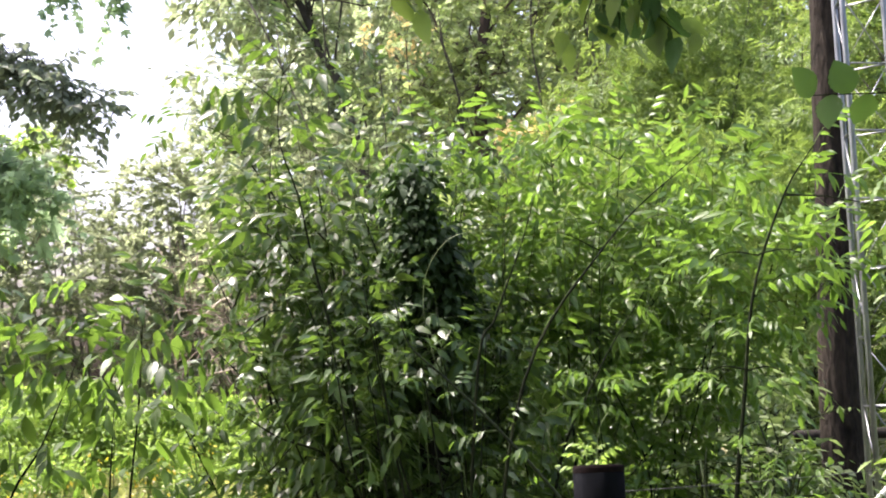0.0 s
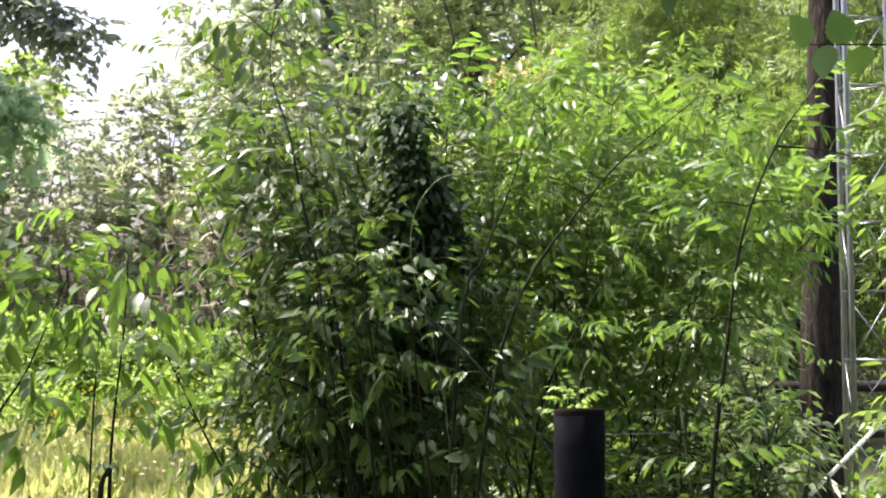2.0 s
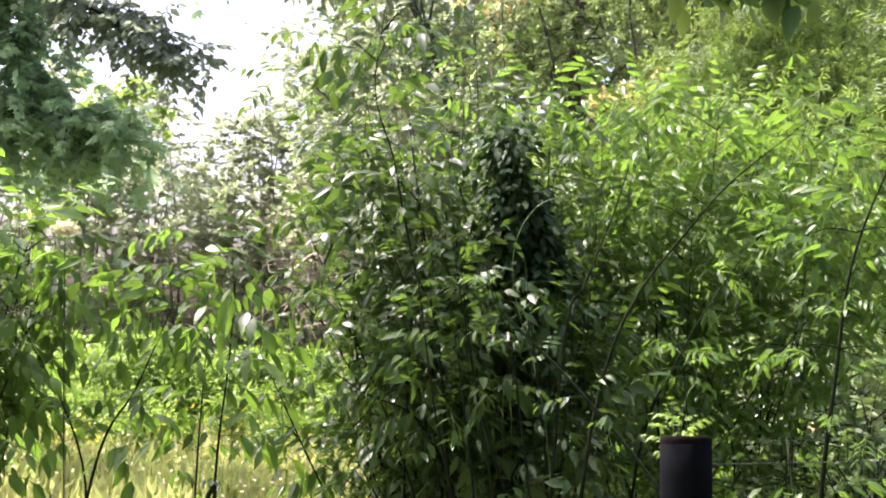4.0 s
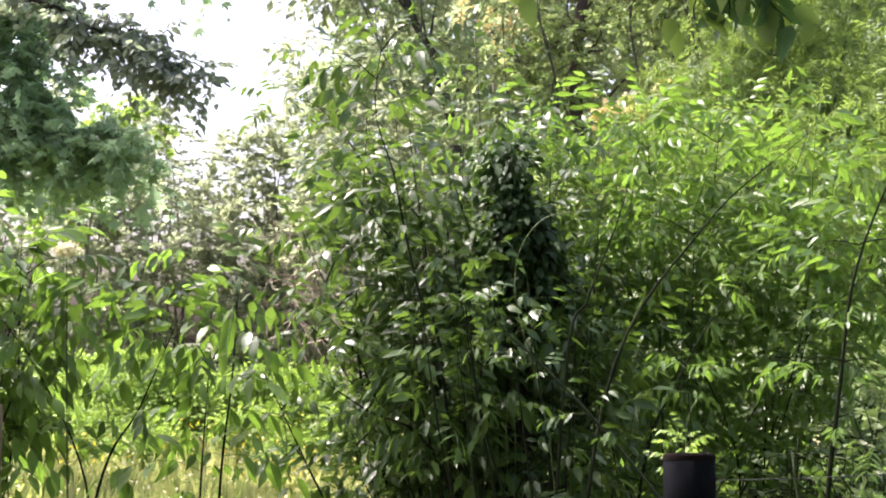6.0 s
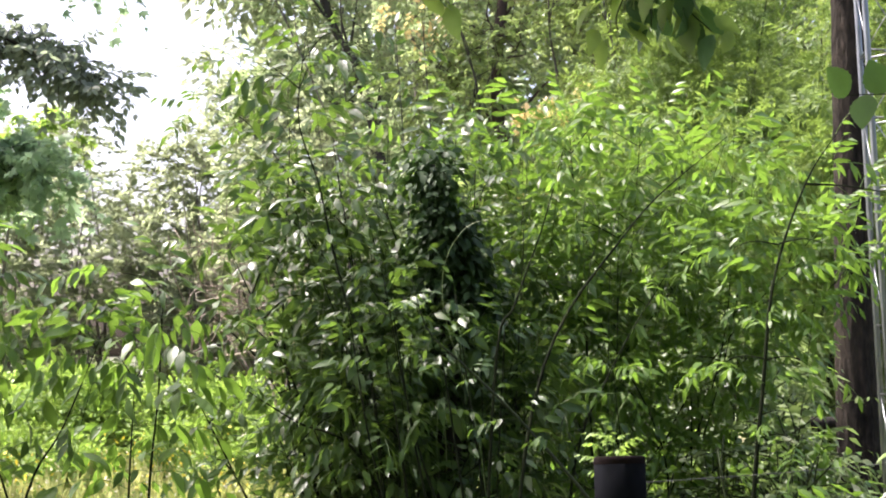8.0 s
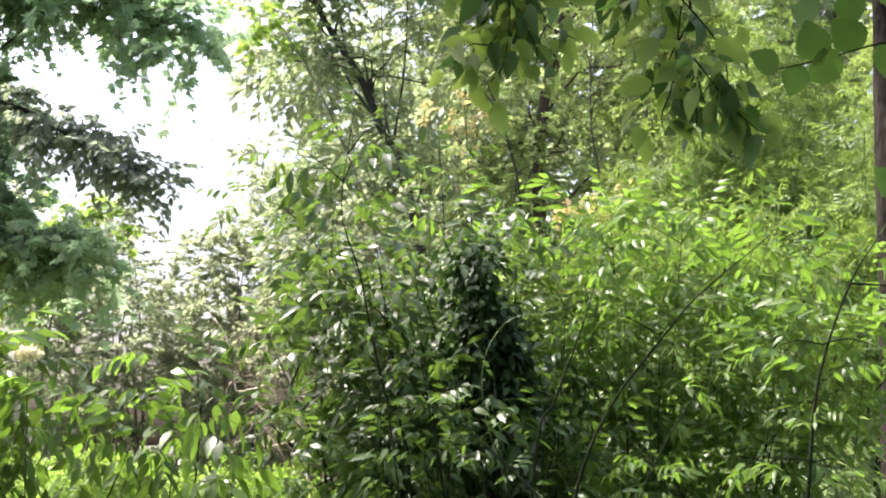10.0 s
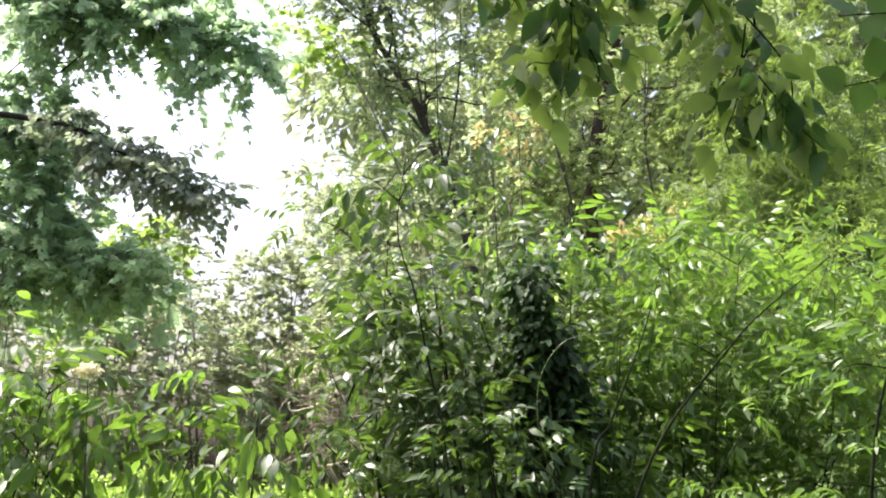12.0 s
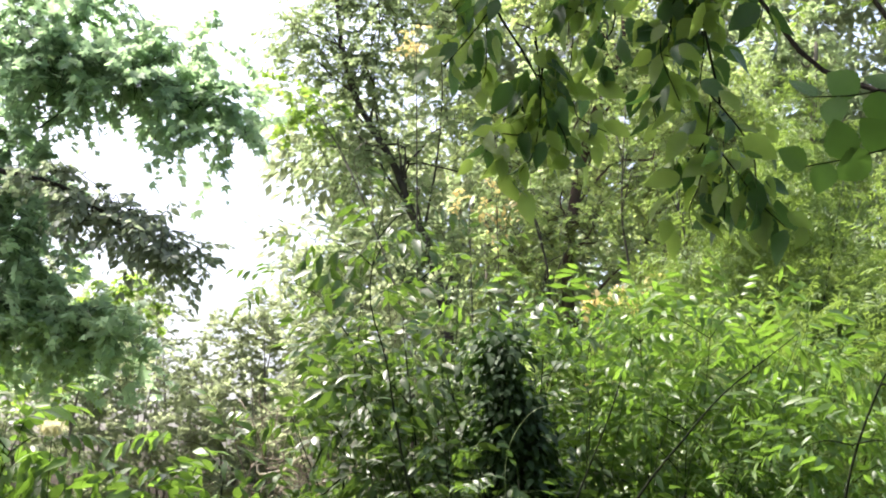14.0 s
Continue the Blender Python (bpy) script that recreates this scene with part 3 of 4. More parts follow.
    for x, y, h, mat, tpl, leaf, what in [(4.6, 21, 8.0, M_ASH, feather, 0.34, "ash"), (8.2, 20, 7.6, M_ASH, feather, 0.34, "ash"), (3.2, 26, 10.5, M_WILLOW, SMALL, 0.2, "alder"),
                                    (-0.2, 26, 10.5, M_WILLOW, SMALL, 0.2, "alder"), (7.2, 27, 11.5, M_WILLOW, SMALL, 0.2, "alder"), (11.5, 25, 12, M_ASH, SMALL, 0.22, "alder")]:
        b = g(x, y)
        z = b[2]
        trunk = [b, (x + 0.1, y, z + h * 0.3), (x - 0.2, y, z + h * 0.6), (x, y, z + h * 0.9)]
        lumps = [(x + rng.uniform(-1.6, 1.6), y + rng.uniform(-1.2, 0.6), z + h * q, rng.uniform(1.3, 2.0), 0.8, rng.uniform(0.9, 1.4), 84) for q in (0.15, 0.3, 0.42, 0.55, 0.66, 0.78, 0.9)]
        tree(what + "_tree", b, "tall green %s tree on the wooded slope" % what, M_BARK_GREY, mat, trunk, limbs_to(trunk, lumps), lumps, tpl, leaf, r0=0.15, length=0.8, per=13 if what == "ash" else 22, hang=0.5, thick=0.008, level=0.7)
    lumps = [(x, 34 + rng.uniform(-1, 2), z, 2.6, 1.0, 2.2, 60) for x in np.arange(-4.5, 26, 2.6) for z in (6.0, 9.5, 12.5)] + [(x, 33, z, 2.2, 1.0, 1.8, 36) for x in np.arange(-1.5, 20, 2.4) for z in (15.2, 17.8)]
    stuff("far_wood", foliage(lumps, SMALL, 0.34, 0.8, 26, 0.5), M_SCRUB, "distant mixed green woodland on the slope", "woodland")
    # Added out of view: a leafy screen that keeps low skylight off the front.
    lumps = [(x, -9 + rng.uniform(-1, 1), z, 2.4, 1.2, 2.0, 46) for x in np.arange(-16, 17, 3.2) for z in (1.5, 4.5, 7.5)]
    lumps += [(x, y, z, 1.2, 2.2, 2.0, 46) for x in (-15, 15) for y in (-5, -1, 3) for z in (1.5, 4.5)]
    stuff("woodland_edge", foliage(lumps, SMALL, 0.40, 0.8, 14, 0.5), M_FEATHER, "unseen leafy screen added behind and beside the eye to block low sky light", "woodland")
    # big trunk beside the mast, foliage shade put into its bark colour
    b = g(3.12, 9.2)
    trunk = [b, (3.12, 9.2, 1.2), (3.17, 9.2, 2.6), (3.2, 9.2, 4.2), (3.3, 9.3, 6.2), (3.2, 9.4, 8.0)]
    lumps = [(3.9, 9.6, 6.3, 1.3, 0.8, 0.7, 60), (2.4, 9.8, 6.9, 1.2, 0.8, 0.6, 45)]
    tree("locust_tree", b, "thick trunk standing behind the steel mast, its bark darkened to stand in for shade", M_BARK_SHADED, M_FEATHER, trunk, limbs_to(trunk, lumps), lumps, SMALL, 0.09, r0=0.165, limb_r=0.16, length=0.5, per=22)


def shrub(name, x, y, height, width, label, material, template, leaf, twig_count, per=26, cluster=0.26, stems=9, bark=None, depth=None, bare=0, hang=0.35, foot=0.12, spray=0.0):
    """A leafy shrub of several stems; foot is how far up the leaves begin."""
    z = float(land(x, y))
    t = thing(name, (x, y, z), label, "shrub", GROUPS.get(name, ""))
    d = depth or width * 0.7
    for i in range(stems):
        a, q = rng.uniform(0, 2 * np.pi), rng.uniform(0.25, 0.9)
        top = np.array([x + np.cos(a) * width * q * 0.5, y + np.sin(a) * d * q * 0.5, z + height * rng.uniform(0.5, 0.85)])
        foot_at = np.array([x + rng.normal() * 0.08, y + rng.normal() * 0.08, z - 0.03])
        mid = foot_at * 0.5 + top * 0.5 + rng.normal(size=3) * [0.12, 0.12, 0.05]
        part("stem", tube(curve([foot_at, mid, top], 12), 0.012 + 0.004 * height, 0.004, 5, 0.05), bark or M_BARK_GREY, t)
    for i in range(bare):
        a = rng.uniform(0, 2 * np.pi)
        foot_at = np.array([x + np.cos(a) * width * 0.3, y + np.sin(a) * d * 0.3, z])
        top = foot_at + [rng.normal() * 0.45, rng.normal() * 0.3, height * rng.uniform(0.4, 0.68)]
        line = curve([foot_at, foot_at * 0.6 + top * 0.4 + rng.normal(size=3) * 0.2, foot_at * 0.25 + top * 0.75 + rng.normal(size=3) * 0.2, top], 16)
        dead = part("bare_branch", tube(line, 0.014, 0.004, 5, 0.08), M_DEAD, t)
        for _ in range(5):
            p = line[int(rng.integers(5, 15))]
            way = np.array([rng.normal() * 0.4, rng.normal() * 0.2, rng.uniform(0.1, 0.6)])
            part("twig", tube(curve([p, p + way * 0.5 + rng.normal(size=3) * 0.07, p + way], 7), 0.006, 0.003, 4), M_DEAD, dead)
    lumps = []
    for i in range(7):
        a, q, h = rng.uniform(0, 2 * np.pi), rng.uniform(0.1, 0.62), foot + (0.86 - foot) * (i + 0.5) / 7
        lumps.append((x + np.cos(a) * width * q * 0.55, y + np.sin(a) * d * q * 0.55, z + height * h, width * rng.uniform(0.24, 0.36), d * 0.3, height * rng.uniform(0.12, 0.2), twig_count / 7))
    if spray:
        leaves, twigs = sprays(lumps, template, leaf, spray, per, hang, 0.005, 0.35, 1.6)
        part("foliage", leaves, material, t)
        part("fine_branching", twigs, bark or M_BARK_GREY, t, "", "stuff")
    else:
        part("foliage", foliage(lumps, template, leaf, cluster, per, hang), material, t)
    return t


GROUPS = {"thorn_shrub": "thicket behind the clearing", "bramble_bush": "low bushes by the grass", "sumac_shrub": "feathery shrubs under the slope", "hazel_shrub": "hazels at the foot of the slope",
          "privet_shrub": "narrow-leaved shrubs", "dogwood_shrub": "dogwoods in the undergrowth", "yellowing_sapling": "yellowing saplings"}


def build_scrub():
    # grey-green thicket behind the clearing: dense in front, open and taller behind
    for x, y, h, w, full in [(-8.6, 19, 5.2, 3.0, 1.1), (-7.2, 19.2, 5.0, 2.6, 1.0), (-5.9, 19.5, 4.6, 2.4, 1.0), (-4.6, 19.6, 4.1, 2.2, 0.95), (-3.5, 19.4, 4.4, 2.0, 0.95), (-2.5, 18.6, 4.9, 2.0, 1.0), (-1.5, 18, 5.4, 1.8, 1.1),
                             (-8.2, 22.5, 7.0, 3.0, 1.1), (-6.8, 21.5, 6.2, 2.6, 1.0), (-5.7, 21, 6.4, 2.1, 0.85), (-4.8, 21.5, 5.8, 2.0, 0.8), (-3.9, 21, 5.8, 1.9, 0.8), (-3.2, 20.5, 6.3, 1.8, 1.0), (-2.5, 21, 7.0, 1.8, 1.1), (-10.5, 22, 6.6, 3.6, 1)]:
        shrub("thorn_shrub", x, y, h, w, "dense grey-green thicket with bare twigs behind the clearing" if full > 0.7 else "open grey-green thorn bush with sky between its twigs", M_SCRUB, SMALL, 0.12, 330 * full, 20, 0.36, 4, M_BARK_GREY, None, 1, 0.15, 0.02, 0.42)
    # bright low bushes along the far edge of the grass
    for x, y, h, w in [(-5.8, 15.4, 1.35, 1.9), (-4.5, 15.6, 1.25, 1.7), (-3.4, 15.9, 1.05, 1.4), (-7.4, 15.4, 1.5, 2.0), (-2.4, 15.6, 0.95, 1.2), (-5.1, 16.6, 1.3, 1.6)]:
        shrub("bramble_bush", x, y, h, w, "bright yellow-green sunlit bush beside the grass", M_LIME, SMALL, 0.08, 240, 38, 0.22, 6, M_VINE, None, 0, 0.3, 0.05)
    for x, y, h, w in [(-6.2, 13.6, 0.7, 1.3), (-5.0, 14.2, 0.8, 1.2), (-4.1, 13.4, 0.55, 1.0), (-3.2, 14.3, 0.7, 1.1), (-2.5, 13.4, 0.5, 0.9), (-5.6, 12.6, 0.45, 0.9), (-1.8, 14.4, 0.7, 1.0)]:
        shrub("bramble_bush", x, y, h, w, "low yellow-green sunlit bush in the grass", M_LIME, SMALL, 0.075, 90, 26, 0.2, 4, M_VINE, None, 0, 0.3, 0.05)
    # right: feathery bright shrubs under the slope
    for x, y, h, w in [(2.2, 12.5, 4.2, 2.6), (3.9, 13, 4.6, 2.8), (5.6, 12, 4.4, 2.8), (4.8, 16, 6.0, 3.2), (2.0, 16, 5.0, 2.8), (7.2, 15, 6.0, 3.2), (3.3, 15.2, 6.8, 2.8), (4.6, 18.6, 8.0, 2.8)]:
        shrub("sumac_shrub", x, y, h, w, "feathery bright green shrub under the wooded slope", M_FEATHER, pinnate(4, 1.0, 0.42, 0.3, 0.3, 0.15, 0, 1, 3, NARROW), 0.26, 165 if h < 6.5 else 230, 12, 0.36, 5 if h < 6.5 else 2, M_BARK if h < 6.5 else M_STEM_GREEN, None, 0, 0.5)
    for x, y, h, w, m in [(-0.6, 17.4, 4.2, 1.9, M_WILLOW), (0.5, 16.6, 3.9, 1.8, M_POPLAR), (1.5, 18.0, 4.4, 1.9, M_FEATHER), (2.9, 17.6, 4.4, 2.2, M_POPLAR), (3.9, 18.6, 5.2, 2.4, M_FEATHER), (6.3, 18, 6.4, 2.6, M_FEATHER)]:
        shrub("hazel_shrub", x, y, h, w, "leafy hazel shrub at the foot of the slope", m, SMALL, 0.14, 190, 18, 0.34, 6, M_BARK, None, 0, 0.4, 0.2, 0.45)
    for x, y, h, w in [(1.5, 6.1, 1.3, 0.9), (1.25, 5.9, 1.0, 0.8)]:
        shrub("dogwood_shrub", x, y, h, w, "light green leafy dogwood in the undergrowth", M_ELDER_BRIGHT, OVATE, 0.075, 90, 12, 0.16, 7, M_STEM_GREEN, None, 0, 0.3, 0.25)
    for x, y, h, w, m in [(0.72, 4.95, 1.35, 0.8, M_ELDER_LIGHT), (1.15, 5.0, 1.5, 0.9, M_OLIVE), (1.5, 4.9, 1.25, 0.8, M_ELDER_LIGHT), (0.5, 4.6, 1.0, 0.6, M_ELDER_LIGHT), (1.3, 5.6, 1.8, 0.9, M_OLIVE)]:
        shrub("dogwood_shrub", x, y, h, w, "small-leaved grey-green undergrowth shrub in half shade" if m is M_OLIVE else "small-leaved green dogwood in half shade", m, OVATE, 0.05, 150, 9, 0.1, 6, M_STEM_GREEN, None, 0, 0.3, 0.15, 0.24)
    # yellow-tipped young maples
    for x, y, h, w in [(1.25, 16.2, 4.75, 0.5), (1.85, 16.2, 4.7, 0.5)]:
        shrub("yellowing_sapling", x, y, h, w, "young sapling with pale yellowing leaves at its tips", M_YELLOW, LOBED, 0.095, 12, 14, 0.12, 3, M_BARK, None, 0, 0.4, 0.84)
    # middle distance, behind the elders
    for x, y, h, w in [(0.9, 7.6, 2.0, 1.8), (1.75, 7.2, 1.8, 1.3), (1.5, 9.5, 2.6, 1.8), (-0.3, 8.5, 2.2, 1.6)]:
        shrub("privet_shrub", x, y, h, w, "grey-green narrow-leaved shrub in half shade", M_OLIVE, NARROW, 0.12, 260, 30, 0.2, 9, M_BARK_GREY, None, 0, 0.7, 0.1)
    for x, y, h, w in [(3.3, 7.6, 1.1, 1.3), (2.2, 8.6, 1.0, 1.0)]:
        shrub("bramble_bush", x, y, h, w, "low green bramble around the foot of the mast", M_ELDER_LIGHT, SMALL, 0.07, 120, 24, 0.16, 6, M_VINE, None, 0, 0.3, 0.05)


# ---------------------------------------------------------------- elders
def light_copy(me, material):
    me = me.copy()
    me.materials[0] = material
    return me


ELDER_SHAPES = [pinnate(p, ln, lf, w, dr, 0.34, 0.0018, 3, i, None, fall)
                for i, (p, ln, lf, w, dr, fall) in enumerate([(3, 0.25, 0.086, 0.38, 0.25, 0.9), (3, 0.20, 0.078, 0.40, 0.3, 0.1), (3, 0.27, 0.094, 0.36, 0.5, 1.1), (3, 0.24, 0.086, 0.38, 0.2, 0.6), (2, 0.18, 0.082, 0.42, 0.8, 0.8), (3, 0.27, 0.09, 0.37, 0.35, 0.0)])]
YOUNG_SHAPES = [pinnate(p, ln, lf, w, dr, 0.25, 0.0016, 3, i + 20, None, fall)
                for i, (p, ln, lf, w, dr, fall) in enumerate([(3, 0.26, 0.086, 0.34, 0.35, 0.2), (4, 0.25, 0.076, 0.32, 0.3, 0.7), (3, 0.28, 0.092, 0.32, 0.5, 1.0), (4, 0.27, 0.080, 0.32, 0.25, 0.0), (3, 0.21, 0.084, 0.34, 0.6, 0.6), (4, 0.30, 0.086, 0.31, 0.4, 0.3)])]
ELDER_LEAVES = [mesh_of("elder_leaf", *sh, M_ELDER_SHADED) for sh in ELDER_SHAPES]
YOUNG_LEAVES = [mesh_of("lit_elder_leaf", *sh, M_ELDER_LIGHT) for sh in YOUNG_SHAPES]


DROOP_SHAPES = [pinnate(p, ln, lf, w, dr, 0.3, 0.0016, 4, i + 40, None, fall)
                for i, (p, ln, lf, w, dr, fall) in enumerate([(3, 0.26, 0.100, 0.40, 0.5, 0.9), (2, 0.22, 0.096, 0.42, 0.5, 0.6), (3, 0.27, 0.104, 0.40, 0.8, 1.1), (3, 0.25, 0.098, 0.40, 0.35, 0.3)])]
DROOP_LEAVES = [mesh_of("drooping_elder_leaf", *sh, M_ELDER_LIGHT) for sh in DROOP_SHAPES]
# Two darker copies put shade into the colour of some drooping leaves.
DROOP_MIX = DROOP_LEAVES + [light_copy(me, M_ELDER_SHADED) for me in DROOP_LEAVES[:2]]


def leaf_poses(line, start, gap, spread=0.9, up=0.25, size=1.0):
    """Pairs of leaf poses along a stem, each pair turned a quarter against the last."""
    seg = np.linalg.norm(np.diff(line, axis=0), axis=1)
    run = np.concatenate([[0], np.cumsum(seg)])
    out, s, k = [], start * run[-1], rng.uniform(0, 3)
    while s < run[-1]:
        p = np.array([np.interp(s, run, line[:, c]) for c in range(3)])
        q = np.array([np.interp(min(s + 0.02, run[-1]), run, line[:, c]) for c in range(3)])
        w = unit(q - p + 1e-6)
        side = unit(np.cross(w, [0.3, 1, 0.1]))
        other = np.cross(w, side)
        for half in (0, np.pi):
            a = k + half + rng.normal() * 0.25
            way = (np.cos(a) * side + np.sin(a) * other) * spread + w * rng.uniform(0.1, 0.5) + [0, 0, up]
            z = np.array([0, 0, 1.0]) + rng.normal(size=3) * 0.3
            out.append((p, frame_of(way, z) * size * rng.uniform(0.6, 1.2)))
        k += np.pi / 2 + rng.normal() * 0.2
        s += gap * rng.uniform(0.7, 1.25)
    out.append((line[-1], frame_of(unit(line[-1] - line[-2]) + [0, 0, 0.2], [0.2, 0, 1.0]) * size * 0.8))
    return out


def elder(name, base, label, stems, meshes, material, single=300, bark=None, up=0.25):
    """An elder: its stems and its feathered leaves, each leaf a part of its own up to `single`, the rest joined."""
    t = thing(name, base, label, "shrub", {"elder_sapling": "young elder saplings", "elder_shrub": "elder shrubs", "elder_shoot": "single elder shoots"}.get(name, ""))
    poses = []
    for line, r0, start, gap, size in stems:
        line = curve(line, 22)
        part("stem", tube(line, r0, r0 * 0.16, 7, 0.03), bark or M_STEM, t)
        poses += leaf_poses(line, start, gap, up=up, size=size)
    poses.sort(key=lambda q: q[0][1])
    root = np.array(base)
    joined = []
    for i, (p, m) in enumerate(poses):
        k = int(rng.integers(len(meshes)))
        if i < single:
            ob = new("leaf", meshes[k])
            ob.parent = t
            ob.matrix_basis = Matrix.Translation(p - root) @ Matrix(m.tolist()).to_4x4()
        else:
            joined.append(turned((ELDER_SHAPES if meshes is ELDER_LEAVES else YOUNG_SHAPES)[k % 6], m, p))
    if joined:
        part("leaves", merged(joined), material, t, "", "stuff")
    return t


def fan(base, goals, r0, start, gap, size, bend=0.12):
    """Stems from one root to the given tips, each a little bowed."""
    out = []
    for g in goals:
        g = np.array(g)
        foot = np.array(base) + rng.normal(size=3) * [0.13, 0.10, 0]
        foot[2] = -0.02
        mid = foot + (g - foot) * [0.35, 0.35, 0.55] + rng.normal(size=3) * bend * [1, 1, 0.3]
        out.append(([foot, mid, g], r0 * rng.uniform(0.7, 1.2), start, gap, size))
    return out


def sided(stems, count=3, reach=0.38, start=0.25, gap=0.11, size=0.95, low=9):
    """The stems, and side shoots that leave them."""
    out = list(stems)
    for pts, r0, *_ in stems:
        line = curve(pts, 20)
        for _ in range(count):
            i = int(rng.integers(low, 19))
            a = rng.uniform(0, 2 * np.pi)
            way = np.array([np.cos(a), np.sin(a) * 0.8, rng.uniform(0.15, 0.8)]) * reach * rng.uniform(0.6, 1.1)
            p = line[i]
            out.append(([p, p + way * 0.5 + [0, 0, 0.04], p + way], r0 * 0.4, start, gap, size))
    return out


def nearer(points, y):
    """A line drawn in towards the eye's height and axis, to stand at y and look the same."""
    return [(px * y / py, y, pz if pz < 0.01 else 1.58 + (pz - 1.58) * y / py) for px, py, pz in points]


def build_elders():
    # dense elder in the middle, shade put into its leaf colour
    b = (-0.12, 5.0, 0.0)
    goals = [(-0.54, 4.8, 2.97), (-0.72, 4.9, 2.35), (-0.82, 4.8, 2.05), (-0.78, 4.9, 1.7), (-0.95, 4.7, 1.5), (-0.55, 4.7, 2.2), (-0.4, 4.8, 2.45), (-0.25, 4.9, 2.35), (-0.3, 4.6, 1.95),
             (-0.2, 4.7, 1.75), (0.15, 4.8, 1.7), (0.3, 4.7, 1.65), (0.42, 4.8, 1.55), (-0.6, 4.6, 1.3), (-0.35, 4.5, 1.5), (-0.1, 4.5, 1.55), (0.15, 4.5, 1.35), (-0.72, 4.7, 1.1), 
             (-0.62, 5.2, 2.6), (-0.45, 5.3, 2.8), (0.1, 5.3, 2.2), (0.25, 5.3, 2.1), (-0.2, 5.3, 2.6), (-0.68, 5.2, 1.9), (0.5, 5.2, 1.6)]
    goals += [(rng.uniform(-0.8, 0.5), rng.uniform(5.15, 5.6), rng.uniform(1.3, 2.6)) for _ in range(18)]
    stems = sided(fan(b, goals[1:], 0.009, 0.48, 0.115, 1.0), 4, 0.34, gap=0.10, low=9)
    stems += sided([(nearer([(-0.15, 4.8, 0.0), (-0.26, 4.8, 1.5), (-0.352, 4.8, 1.805), (-0.411, 4.8, 2.05), (-0.46, 4.8, 2.298), (-0.536, 4.8, 2.559), (-0.50, 4.8, 2.9)], 4.45), 0.0075, 0.72, 0.12, 1.0)], 3, 0.28, low=14)
    stems += [([(x, y, 0.0), (x + rng.normal() * 0.05, y, 0.8), (x * 1.3 + rng.normal() * 0.08, y, rng.uniform(1.5, 2.1))], 0.0095, 0.97, 0.1, 0.7)
              for x, y in zip(rng.uniform(-0.42, 0.3, 8), rng.uniform(4.38, 4.9, 8))]
    stems += [([(x, 4.32, 0.0), (x * 0.8, 4.32, 0.8), (x * 0.8 - lean * 0.6, 4.32, 1.35), (x * 0.8 - lean, 4.34, top)], 0.008, 0.93, 0.1, 0.8)
              for x, lean, top in ((-0.02, 0.14, 1.75), (0.06, 0.24, 1.9), (-0.12, 0.09, 1.6), (0.13, 0.1, 1.65), (-0.2, 0.16, 1.8))]
    stems += [([(-0.05, 4.6, 0.6), (-0.29, 4.5, 1.23), (-0.54, 4.5, 1.38), (-0.84, 4.5, 1.58)], 0.008, 0.4, 0.1, 0.9)]
    stems += [([(-0.5, 5.2, 2.2), (-0.8, 5.2, 2.62), (-1.03, 5.2, 2.7)], 0.004, 0.6, 0.12, 0.8), ([(-0.6, 5.1, 1.9), (-0.85, 5.1, 2.1), (-1.0, 5.1, 2.1)], 0.004, 0.3, 0.1, 0.85)]
    elder("elder_shrub", b, "dense green elder shrub with many upright stems, its leaves coloured as shaded", stems, ELDER_LEAVES, M_ELDER_SHADED)
    # elder to its side, arching stems, sunlight put into its leaf colour
    b = (0.75, 5.6, 0.0)
    goals = [(1.35, 5.4, 2.58), (0.62, 5.5, 2.62), (0.3, 5.6, 2.5), (0.95, 5.5, 2.65), (1.1, 5.7, 2.45), (1.5, 5.6, 2.4), (1.75, 5.5, 2.15), (1.85, 5.4, 1.95), (0.8, 5.3, 2.2), (0.5, 5.4, 2.1), (1.15, 5.2, 2.05),
             (0.65, 5.3, 1.85), (0.15, 5.8, 2.75), (-0.2, 5.9, 2.8), (0.45, 5.9, 2.8), (1.3, 5.9, 2.7), (1.7, 5.9, 2.5)]
    stems = sided(fan(b, goals, 0.007, 0.3, 0.11, 1.05), 5, 0.36, gap=0.09)
    stems.append((nearer([(0.18, 4.8, 0.0), (0.365, 4.8, 1.395), (0.755, 4.8, 2.07), (1.17, 4.8, 2.445)], 4.2), 0.0085, 0.93, 0.12, 1.0))
    stems.append((nearer([(0.1, 4.85, 0.0), (0.22, 4.85, 1.51), (0.31, 4.85, 1.8), (0.43, 4.85, 2.11), (0.52, 4.85, 2.41)], 4.3), 0.007, 0.94, 0.12, 1.0))
    stems.append(([(0.4, 4.75, 0.0), (0.5, 4.75, 1.1), (0.68, 4.75, 1.55), (0.9, 4.75, 1.9)], 0.008, 0.95, 0.12, 0.9))
    elder("elder_shrub", b, "green elder shrub with long arching stems, its leaves coloured as sunlit", stems, YOUNG_LEAVES, M_ELDER_LIGHT)
    # single tall shoot with paired side stalks
    b = (1.05, 4.4, 0.0)
